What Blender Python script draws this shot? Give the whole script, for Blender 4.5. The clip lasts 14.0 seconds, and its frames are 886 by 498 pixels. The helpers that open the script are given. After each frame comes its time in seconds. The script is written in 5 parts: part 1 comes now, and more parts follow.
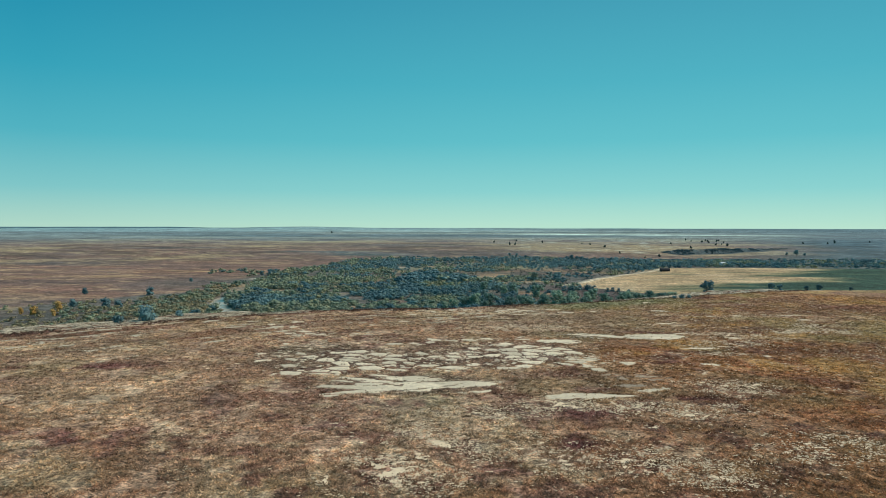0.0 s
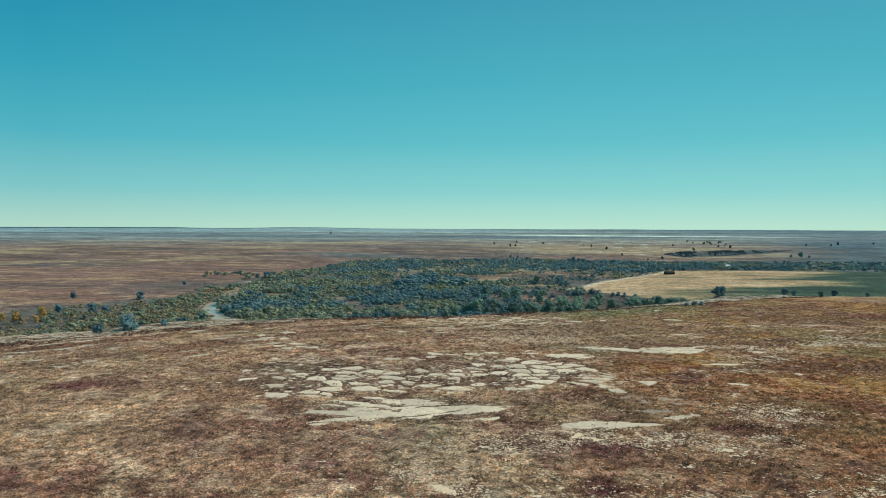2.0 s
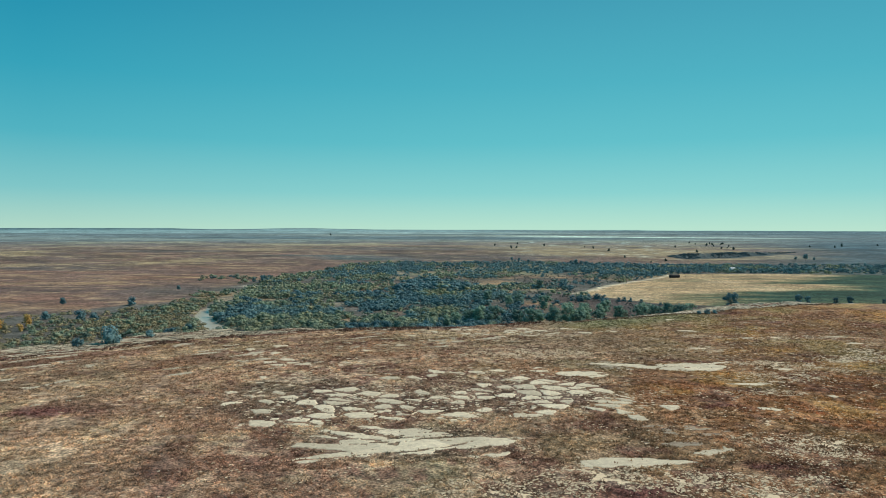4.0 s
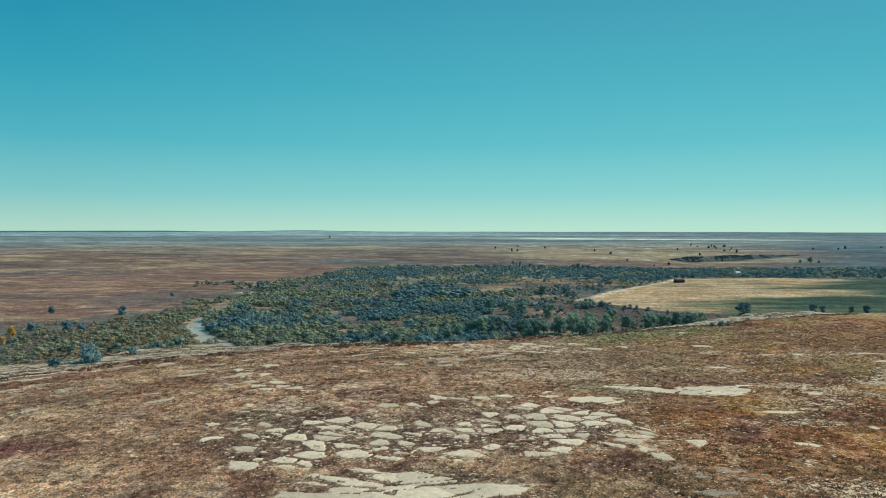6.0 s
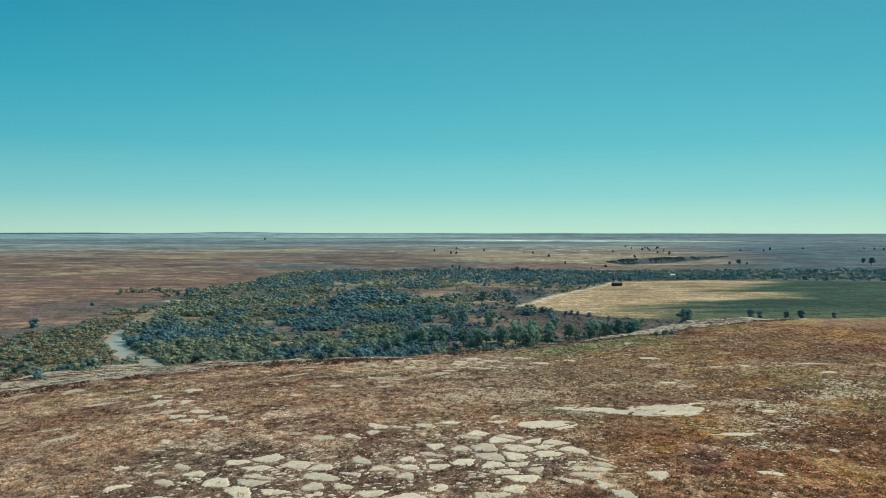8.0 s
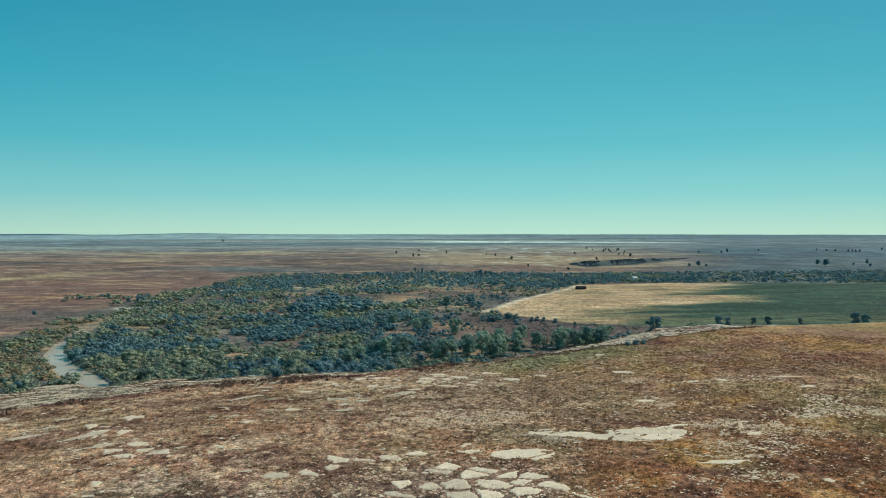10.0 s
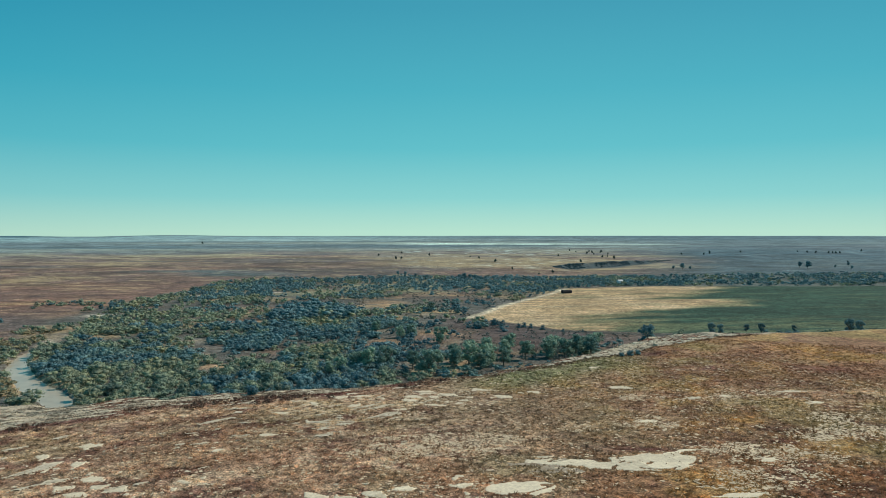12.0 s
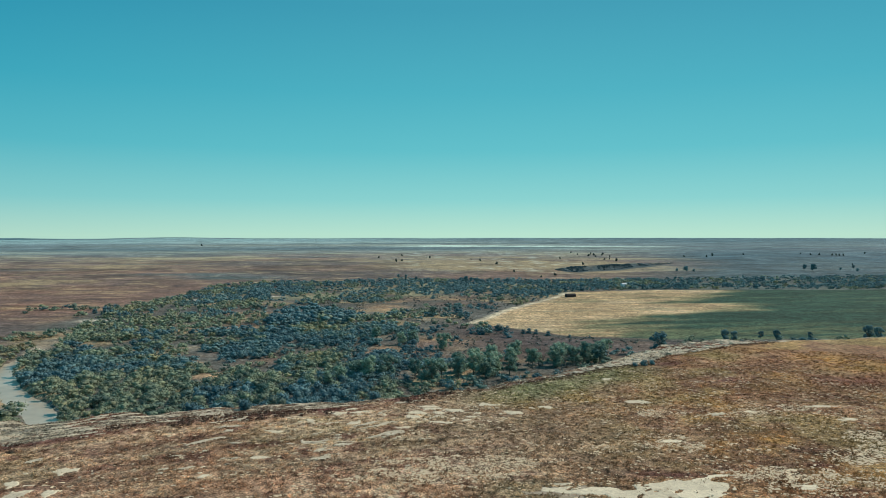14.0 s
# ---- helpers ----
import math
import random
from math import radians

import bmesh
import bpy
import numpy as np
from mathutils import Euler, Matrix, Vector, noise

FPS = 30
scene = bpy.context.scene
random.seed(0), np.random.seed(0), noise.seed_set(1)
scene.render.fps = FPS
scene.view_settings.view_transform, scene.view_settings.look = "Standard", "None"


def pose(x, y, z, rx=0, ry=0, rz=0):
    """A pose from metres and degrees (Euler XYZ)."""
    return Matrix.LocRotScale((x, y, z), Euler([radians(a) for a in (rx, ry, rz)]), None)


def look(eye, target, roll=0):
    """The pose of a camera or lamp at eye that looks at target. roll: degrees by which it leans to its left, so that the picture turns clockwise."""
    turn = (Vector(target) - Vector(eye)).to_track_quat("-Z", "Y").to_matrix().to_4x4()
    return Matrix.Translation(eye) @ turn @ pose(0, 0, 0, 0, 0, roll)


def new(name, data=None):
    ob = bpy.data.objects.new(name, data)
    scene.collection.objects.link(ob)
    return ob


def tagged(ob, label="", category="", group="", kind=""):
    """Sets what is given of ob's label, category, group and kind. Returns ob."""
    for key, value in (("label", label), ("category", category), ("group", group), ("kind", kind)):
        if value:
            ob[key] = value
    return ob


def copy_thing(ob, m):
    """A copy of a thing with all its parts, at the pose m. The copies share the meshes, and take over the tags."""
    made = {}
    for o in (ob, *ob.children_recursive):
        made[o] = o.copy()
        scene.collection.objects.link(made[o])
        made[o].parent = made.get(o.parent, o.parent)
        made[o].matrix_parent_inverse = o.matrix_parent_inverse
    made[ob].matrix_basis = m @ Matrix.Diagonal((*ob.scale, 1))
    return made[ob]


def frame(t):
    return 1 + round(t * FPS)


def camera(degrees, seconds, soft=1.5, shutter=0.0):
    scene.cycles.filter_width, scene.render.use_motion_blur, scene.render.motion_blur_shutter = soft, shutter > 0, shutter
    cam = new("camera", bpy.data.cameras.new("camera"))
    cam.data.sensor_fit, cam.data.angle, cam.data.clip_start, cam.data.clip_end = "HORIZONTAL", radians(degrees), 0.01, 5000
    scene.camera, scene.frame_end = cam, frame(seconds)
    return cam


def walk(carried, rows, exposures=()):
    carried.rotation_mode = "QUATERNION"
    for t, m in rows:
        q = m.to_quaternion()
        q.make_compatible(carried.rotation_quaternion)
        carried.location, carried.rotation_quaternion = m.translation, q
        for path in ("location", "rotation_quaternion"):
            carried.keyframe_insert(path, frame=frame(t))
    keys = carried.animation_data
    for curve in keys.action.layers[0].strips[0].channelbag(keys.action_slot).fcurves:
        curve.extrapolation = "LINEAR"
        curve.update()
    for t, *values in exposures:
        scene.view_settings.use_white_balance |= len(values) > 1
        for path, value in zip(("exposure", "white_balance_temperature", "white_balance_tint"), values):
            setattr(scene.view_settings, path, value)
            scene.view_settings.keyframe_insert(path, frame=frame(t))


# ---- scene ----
cam = camera(65.4, 14.0, soft=0.77)
PATH = [
    (0.0, pose(-0.00, 0.00, 30.00, 88.136, -0.119, -0.000)),
    (0.5, pose(-0.15, 3.63, 30.19, 88.114, -0.170, -0.010)),
    (1.0, pose(-0.45, 7.01, 30.47, 88.164, -0.150, -0.039)),
    (1.5, pose(-0.53, 10.36, 30.74, 88.179, -0.191, -0.055)),
    (2.0, pose(-0.57, 13.60, 31.08, 88.184, -0.203, -0.050)),
    (2.5, pose(-0.70, 16.72, 31.43, 88.219, -0.192, -0.053)),
    (3.0, pose(-0.90, 19.67, 31.82, 88.232, -0.201, -0.052)),
    (5.5, pose(-1.22, 35.31, 34.45, 88.329, -0.093, -0.053)),
    (6.0, pose(-1.44, 38.11, 35.21, 88.370, -0.068, -0.075)),
    (6.5, pose(-1.46, 40.73, 35.93, 88.388, -0.026, -1.706)),
    (7.0, pose(-1.53, 43.55, 36.56, 88.413, 0.023, -3.303)),
    (7.5, pose(-1.63, 46.43, 37.15, 88.433, -0.020, -4.095)),
    (8.0, pose(-1.77, 49.33, 37.62, 88.473, -0.013, -5.185)),
    (10.5, pose(-1.33, 63.73, 40.28, 88.551, 0.009, -8.903)),
    (11.0, pose(-1.15, 66.68, 40.72, 88.579, 0.019, -9.436)),
    (11.5, pose(-1.09, 69.62, 41.15, 88.614, 0.031, -9.834)),
    (12.0, pose(-0.96, 72.50, 41.43, 88.652, 0.053, -9.831)),
    (12.5, pose(-0.82, 75.23, 41.51, 88.701, 0.097, -9.827)),
    (13.0, pose(-0.66, 78.06, 41.58, 88.730, 0.049, -9.831)),
    (13.5, pose(-0.46, 80.96, 41.80, 88.776, 0.028, -9.820)),
    (14.0, pose(-0.38, 83.84, 41.98, 88.825, 0.062, -9.840)),
]
walk(cam, PATH, exposures=[(0.0, 0.0), (14.0, 0.0)])

# ---- light ----
SUN_AZ, SUN_EL = radians(80), radians(40)       # clockwise from +y, above the horizon
sun_to = Vector((math.sin(SUN_AZ) * math.cos(SUN_EL), math.cos(SUN_AZ) * math.cos(SUN_EL), math.sin(SUN_EL)))
sun_data = bpy.data.lights.new("sun", "SUN")
sun_data.energy, sun_data.angle, sun_data.color = 3.6, radians(0.55), (1.0, 0.87, 0.73)
sun = new("sun", sun_data)
sun.matrix_world = look(sun_to * 300, (0, 0, 0))

world = bpy.data.worlds.new("sky")
scene.world = world
world.use_nodes = True
wt = world.node_tree
for n in list(wt.nodes):
    wt.nodes.remove(n)


sky = wt.nodes.new("ShaderNodeTexSky")
sky.sky_type = "NISHITA"
sky.sun_disc = False
sky.sun_elevation, sky.sun_rotation = SUN_EL, SUN_AZ
sky.air_density, sky.dust_density, sky.ozone_density = 1.0, 0.6, 2.0
coord = wt.nodes.new("ShaderNodeTexCoord")
sep = wt.nodes.new("ShaderNodeSeparateXYZ")
wt.links.new(coord.outputs["Generated"], sep.inputs[0])
# evening-teal grade of the clear sky: pale at the horizon, deep above
ramp = wt.nodes.new("ShaderNodeValToRGB")
cr = ramp.color_ramp
cr.interpolation = "LINEAR"
stops = [(0.0, (0.44, 0.70, 0.585)), (0.05, (0.205, 0.565, 0.58)), (0.12, (0.072, 0.445, 0.535)), (0.2, (0.028, 0.36, 0.485)), (0.31, (0.008, 0.262, 0.41)), (1.0, (0.006, 0.17, 0.32))]
cr.elements[0].position, cr.elements[0].color = stops[0][0], (*stops[0][1], 1)
cr.elements[1].position, cr.elements[1].color = stops[-1][0], (*stops[-1][1], 1)
for p, c in stops[1:-1]:
    e = cr.elements.new(p)
    e.color = (*c, 1)
wt.links.new(sep.outputs["Z"], ramp.inputs["Fac"])
# the sky pales over the bright haze ahead
dot = wt.nodes.new("ShaderNodeVectorMath")
dot.operation = "DOT_PRODUCT"
dot.inputs[1].default_value = Vector((math.sin(radians(19)), math.cos(radians(19)), 0.15)).normalized()
wt.links.new(coord.outputs["Generated"], dot.inputs[0])
glow = wt.nodes.new("ShaderNodeMapRange")
glow.inputs["From Min"].default_value, glow.inputs["From Max"].default_value = 0.66, 1.0
glow.inputs["To Min"].default_value, glow.inputs["To Max"].default_value = 0.0, 0.42
wt.links.new(dot.outputs["Value"], glow.inputs["Value"])
lift = wt.nodes.new("ShaderNodeMix")
lift.data_type, lift.blend_type = "RGBA", "ADD"
lift.inputs[7].default_value = (0.10, 0.20, 0.14, 1)
wt.links.new(glow.outputs["Result"], lift.inputs[0])
wt.links.new(ramp.outputs["Color"], lift.inputs[6])
scale = wt.nodes.new("ShaderNodeMix")
scale.data_type, scale.blend_type = "RGBA", "MULTIPLY"
scale.inputs[0].default_value = 1.0
scale.inputs[7].default_value = (0.10, 0.10, 0.10, 1)
wt.links.new(sky.outputs["Color"], scale.inputs[6])
both = wt.nodes.new("ShaderNodeMix")
both.data_type, both.blend_type = "RGBA", "MIX"
both.inputs[0].default_value = 0.95
wt.links.new(scale.outputs[2], both.inputs[6])
wt.links.new(lift.outputs[2], both.inputs[7])
back = wt.nodes.new("ShaderNodeBackground")
back.inputs["Strength"].default_value = 1.0
wt.links.new(both.outputs[2], back.inputs["Color"])
wout = wt.nodes.new("ShaderNodeOutputWorld")
wt.links.new(back.outputs[0], wout.inputs[0])


# ---- noise fields and the lie of the land ----
def lattice(ix, iy, seed):
    h = (ix.astype(np.int64) * 374761393 + iy.astype(np.int64) * 668265263 + seed * 144665) & 0x7FFFFFFF
    h = ((h ^ (h >> 13)) * 1274126177) & 0x7FFFFFFF
    h = h ^ (h >> 16)
    return (h & 0xFFFF) / 65535.0


def vnoise(x, y, size, seed):
    x, y = np.asarray(x, float) / size, np.asarray(y, float) / size
    ix, iy = np.floor(x), np.floor(y)
    fx, fy = x - ix, y - iy
    fx, fy = fx * fx * (3 - 2 * fx), fy * fy * (3 - 2 * fy)
    a, b = lattice(ix, iy, seed), lattice(ix + 1, iy, seed)
    c, d = lattice(ix, iy + 1, seed), lattice(ix + 1, iy + 1, seed)
    return (a * (1 - fx) + b * fx) * (1 - fy) + (c * (1 - fx) + d * fx) * fy


def fbm(x, y, size, seed, octaves=4):
    """Fractal noise about 0, roughly -1 to 1."""
    total, amp, norm = 0.0, 1.0, 0.0
    for k in range(octaves):
        total = total + amp * (vnoise(x + 17.3 * k, y - 9.1 * k, size / 2 ** k, seed + k) - 0.5)
        norm += amp
        amp *= 0.55
    return total * 2.6 / norm


def ramp01(v, a, b):
    t = np.clip((v - a) / (b - a), 0, 1)
    return t * t * (3 - 2 * t)


RIM = [(-5000, -1300), (-800, -120), (-400, 40), (-200, 138), (-122, 190), (-98, 206), (-73, 228), (-45, 242), (-17, 250), (17, 258), (54, 271),
       (75, 280), (103, 297), (128, 311), (153, 322), (200, 328), (240, 329), (400, 336), (800, 360), (5000, 500)]
RIM_X, RIM_Y = np.array(RIM, float).T
RIVER = [(-900, -60), (-420, 110), (-230, 205), (-140, 250), (-92, 274), (-76, 292), (-88, 314), (-103, 337), (-120, 367), (-131, 404), (-132, 440), (-138, 483),
         (-143, 544), (-128, 620), (-103, 687), (-60, 770), (60, 815), (260, 790), (600, 745), (1200, 700)]
FIELD = [(89, 496), (131, 564), (196, 653), (228, 702), (330, 712), (560, 672), (1300, 560), (1300, 380), (300, 392), (170, 410), (128, 432)]
SCARP = [(-900, 860), (100, 900), (315, 1000), (453, 1090), (602, 1205), (1400, 1420), (3500, 1700)]


def rim_y(x):
    return np.interp(x, RIM_X, RIM_Y) + 2.2 * fbm(x, x * 0.0, 26, 5) + 1.1 * fbm(x, x * 0.0 + 50, 7, 6, 2) + 3.0 * fbm(x, x * 0.0 + 90, 15, 8, 3) * ramp01(x, 55, 85) * (1 - ramp01(x, 165, 190))


def past_rim(x, y):
    """Metres past the plateau's edge, negative on the plateau."""
    slope = (np.interp(x + 12, RIM_X, RIM_Y) - np.interp(x - 12, RIM_X, RIM_Y)) / 24
    return (y - rim_y(x)) / np.sqrt(1 + slope ** 2)


def bench_width(x):
    """The stony bench below the edge: wide in the west and at the outcrop, narrow between."""
    wide = np.interp(x, (-140, -118, -100, -75, -50, -26, -5, 18, 40, 90, 108, 145, 190), (24, 24, 25, 29, 24, 20, 16, 11, 6, 7, 15, 17, 4))
    return wide * (1 + 0.25 * fbm(x, np.asarray(x) * 0.0 + 7, 13, 9, 3))


def line_distance(x, y, line):
    best = np.full(np.shape(x), 1e9)
    for (ax, ay), (bx, by) in zip(line[:-1], line[1:]):
        dx, dy = bx - ax, by - ay
        t = np.clip(((x - ax) * dx + (y - ay) * dy) / (dx * dx + dy * dy), 0, 1)
        best = np.minimum(best, np.hypot(x - ax - t * dx, y - ay - t * dy))
    return best


def inside(x, y, poly):
    """Signed distance, positive inside the polygon."""
    odd = np.zeros(np.shape(x), bool)
    for (ax, ay), (bx, by) in zip(poly, poly[1:] + poly[:1]):
        if ay != by:
            odd ^= ((ay > y) != (by > y)) & (x < (bx - ax) * (y - ay) / (by - ay) + ax)
    d = line_distance(x, y, poly + poly[:1])
    return np.where(odd, d, -d)


SC_X, SC_Y = np.array(SCARP, float).T


def scarp_height(x):
    """The steep part of the far scarp: highest in the west, broken and low towards its ends."""
    return np.interp(x, (316, 350, 430, 470, 500, 540, 600), (0, 6.5, 6.5, 4.0, 4.0, 2.4, 0)) * (1 + 0.5 * fbm(x, np.asarray(x) * 0.0 + 3, 34, 55, 3))


def height(x, y):
    x, y = np.asarray(x, float), np.asarray(y, float)
    s = past_rim(x, y)
    plateau = 0.30 * fbm(x, y, 60, 11, 3) + 0.10 * fbm(x, y, 9, 14, 2)
    # past the edge: a step of bedrock, a stony bench, then the slope to the valley
    wide = bench_width(x)
    fall = np.interp(x, (-105, -80, 40, 50), (1.0, 2.6, 2.8, 0.35))
    drop = 0.25 * ramp01(s, 0, 1.0) + fall * np.clip((s - 0.8) / wide, 0, 1) + (11.75 - fall) * ramp01(s, wide - 1, wide + 18)
    drop += 0.28 * fbm(x, y, 4, 21, 3) * ramp01(s, 0, 2) * (1 - ramp01(s, 14, 30))
    valley = 0.5 * fbm(x, y, 40, 31, 3) * ramp01(s, 20, 60)
    r = line_distance(x, y, RIVER) + 2 * fbm(x, y, 22, 41, 3) + 2.2 * ramp01(y, 380, 440)
    bed = 1.7 * (1 - ramp01(r, 4.2, 5.8)) * ramp01(s, 15, 30) * (1 - ramp01(y, 415, 470))
    # far plains: up over the scarp, then a slow rise to the skyline
    q = y - np.interp(x, SC_X, SC_Y)
    steep = scarp_height(x)
    up = (9 - steep) * ramp01(q, -150, 150) + steep * ramp01(q, -5, 5)
    d = np.hypot(x, y)
    up = up + 22 * ramp01(d, 1300, 4900) * ramp01(s, 200, 900)
    up = up + 1.5 * fbm(x, y, 300, 51, 3) * ramp01(s, 500, 1100)
    bearing = np.degrees(np.arctan2(x, y))
    up = up + 9 * np.exp(-((bearing + 11.3) / 3.5) ** 2) * ramp01(d, 3200, 4700) * (y > 0)
    up = up + 5 * ramp01(d, 4400, 4600) * (1 - ramp01(bearing, -22, -18)) * (y > 0)
    back = 14 * ramp01(d, 900, 4900) * (1 - ramp01(s, 0, 300))
    return plateau * (1 - ramp01(s, 0, 4)) - drop + valley - bed + up + back


def height1(x, y):
    return float(height(np.array([x]), np.array([y]))[0])


# ---- what covers the ground ----
GOLD = [(137, 270, 6, 11), (168, 284, 13, 16), (96, 242, 7, 8), (84, 209, 12, 7), (60, 176, 14, 6), (78, 150, 16, 10), (45, 165, 10, 5), (100, 190, 12, 8)]
MAROON = [(-71, 145, 9, 8), (-41, 116, 6, 7), (-53, 97, 7, 5), (-16, 102, 6, 2.5), (8.5, 84, 5.5, 3.6), (23.3, 110, 7, 4.4), (19.6, 96, 3.6, 3.4), (46, 121, 19, 2.2), (74, 133, 4, 5),
          (64, 101, 5, 2.4), (29, 79, 3, 3), (61, 195.6, 7, 2.6), (90, 192, 4, 2.5), (118, 269, 9, 9), (149, 256, 10, 8), (109, 292, 7, 3), (63, 141, 9, 4), (52, 152, 7, 2.5)]
RUBBLE = [(-3, 98, 5, 7), (-6, 84, 8, 9), (7, 96, 9, 7), (8, 111, 10, 3.4), (23, 116, 9, 4), (41, 112, 12, 4.5), (53, 130, 9, 5), (51, 93.5, 9, 6), (26, 87, 14, 6), (33, 84, 5, 5), (54, 125, 6, 4),
          (78, 234, 5, 3.5), (98, 231, 4, 3), (69, 212, 5, 5), (58, 211, 4, 2.4), (79, 192, 8, 3), (83, 186, 10, 4), (112, 208, 6, 4), (109, 233, 6, 2.5), (20, 205, 16, 6), (72, 177, 10, 4), (106, 198, 11, 5), (64, 164, 8, 2.5)]
# open ground between the bushes of the valley: warm dry grass
CLEARINGS = [(-41, 360, 13, 7), (-47, 500, 12, 9), (46, 590, 18, 30), (58, 636, 14, 10), (30, 406, 10, 12), (95, 650, 26, 8), (60, 434, 16, 9), (-26, 538, 7, 7)]
# brush standing by itself west of the river
WEST_CLUMPS = [(-198, 618, 9, 7), (-184, 622, 9, 6), (-170, 619, 7, 6), (-207, 600, 6, 4), (-155, 476, 9, 9), (-146, 486, 6, 8), (-148, 437, 10, 10), (-156, 629, 5, 4), (-161, 578, 6, 5)]
SAND = [(-144, 550, 9, 10), (-105, 684, 9, 12), (-41, 706, 8, 9), (-134, 438, 3, 8)]
DRY, STRAW, BROWN = np.array((0.37, 0.212, 0.118)), np.array((0.54, 0.365, 0.205)), np.array((0.21, 0.100, 0.062))
WINE, OCHRE, SAGE = np.array((0.145, 0.050, 0.042)), np.array((0.30, 0.128, 0.052)), np.array((0.21, 0.215, 0.10))
PALE, SOIL = np.array((0.74, 0.63, 0.46)), np.array((0.42, 0.33, 0.23))


def blend(base, colour, w):
    w = np.clip(w, 0, 1)[..., None]
    return base * (1 - w) + colour * w


def patches(x, y, spots):
    wx, wy = x + 4 * fbm(x, y, 14, 71, 3), y + 4 * fbm(x, y, 14, 81, 3)
    best = np.zeros(np.shape(x))
    for cx, cy, rx, ry in spots:
        best = np.maximum(best, 1.35 - np.hypot((wx - cx) / rx, (wy - cy) / ry))
    return np.clip(best, 0, 1)


def cover(x, y):
    x, y = np.asarray(x, float), np.asarray(y, float)
    s = past_rim(x, y)
    col = np.broadcast_to(DRY, np.shape(x) + (3,)).copy()
    col = blend(col, STRAW, 0.7 * ramp01(fbm(x, y, 45, 101), 0.0, 0.7) * (1 - 0.7 * ramp01(x, 0, 50)))
    col = blend(col, BROWN, 0.6 * ramp01(fbm(x, y, 28, 111), 0.1, 0.55))
    col = blend(col, np.array((0.36, 0.185, 0.085)), 0.4 * ramp01(fbm(x, y, 24, 117, 5), 0.05, 0.5))
    col = blend(col, np.array((0.29, 0.20, 0.095)), 0.6 * ramp01(fbm(x, y, 30, 119, 5), 0.12, 0.5))
    col = blend(col, OCHRE, (0.85 - 0.5 * ramp01(y, 165, 215)) * ramp01(x + 30 * fbm(x, y, 40, 121), 0, 60))
    col = blend(col, SAGE, 0.4 * ramp01(fbm(x, y, 33, 131), 0.30, 0.75))
    col = blend(col, WINE, 0.55 * ramp01(fbm(x, y, 22, 141), 0.42, 0.75))
    col = blend(col, STRAW, 0.7 * ramp01(fbm(x, y, 5.5, 143, 4), 0.12, 0.5) * (1 - 0.6 * ramp01(x, 0, 60)))
    col = blend(col, np.array((0.33, 0.185, 0.085)), 0.6 * ramp01(fbm(x, y, 16, 149, 4), 0.15, 0.5) * ramp01(x, 20, 70))
    col = blend(col, BROWN, 0.8 * ramp01(fbm(x, y, 4.5, 146, 4), 0.15, 0.5))
    col = blend(col, np.array((0.31, 0.225, 0.135)), 0.5 * ramp01(y, 165, 215) * ramp01(x, 0, 40) * (1 - 0.8 * ramp01(x, 50, 90)))
    col = blend(col, np.array((0.38, 0.235, 0.085)), 0.7 * ramp01(fbm(x, y, 21, 155, 4), 0.1, 0.5) * ramp01(x, 20, 60))
    col = blend(col, WINE, 0.85 * patches(x, y, MAROON) * ramp01(fbm(x, y, 5, 151, 3), -0.5, 0.3))
    for cx, cy, rx, ry in ((-1, 159, 33, 13), (20, 166, 16, 14), (-30, 160, 15, 20), (-6, 130, 18, 9)):
        col = blend(col, np.array((0.19, 0.115, 0.075)), 0.6 * (1 - ramp01(np.hypot((x - cx) / rx, (y - cy) / ry), 0.75, 1.1)))
    col = blend(col, STRAW, 0.55 * patches(x, y, ((-62, 122, 22, 18), (-80, 165, 25, 14), (-52, 84, 8, 6))))
    col = blend(col, PALE * 0.8, 0.18 * ramp01(patches(x, y, RUBBLE), 0.2, 0.7) * ramp01(fbm(x, y, 2.0, 161, 3), 0.12, 0.45))
    col = blend(col, SAGE, 0.8 * (ramp01(s, -24, -8) * ramp01(x, 25, 55) * (1 - ramp01(x, 85, 115))))
    col = col * (1 - np.array((0.14, 0.19, 0.24)) * (ramp01(x, 10, 60) * (1 - 0.4 * ramp01(y, 150, 240)))[..., None])
    col = blend(col, np.array((0.21, 0.098, 0.052)), 0.5 * ramp01(fbm(x * 0.5, y, 16, 159, 4), -0.05, 0.4) * ramp01(x, 60, 100))
    col = blend(col, np.array((0.44, 0.235, 0.075)), 0.75 * patches(x, y, GOLD) * ramp01(fbm(x, y, 6, 153, 3), -0.5, 0.2))
    col = blend(col, np.array((0.27, 0.19, 0.075)), 0.6 * ramp01(fbm(x, y, 27, 167, 4), 0.12, 0.45) * ramp01(x, 40, 80))
    col = col * (np.array((1.08, 1.16, 1.29)) + np.array((0.07, 0.06, 0.02)) * ramp01(x, 30, 70)[..., None])
    # thin strata crop out along the western edge
    bed = fbm(s, x * 0.10, 4.0, 163, 3)
    west = ramp01(s, -75, -30) * (1 - ramp01(x, 10, 50))
    col = blend(col, np.array((0.58, 0.43, 0.27)), 0.5 * west * ramp01(bed, 0.15, 0.45))
    col = blend(col, BROWN * 0.9, 0.45 * west * ramp01(-bed, 0.1, 0.45))
    # edge: dark step, stony bench
    wide = bench_width(x)
    bench = ramp01(s, 0.5, 2.0) * (1 - ramp01(s, wide, wide + 6)) * ramp01(wide, 4, 7)
    col = blend(col, np.array((0.27, 0.235, 0.175)), 0.95 * bench)
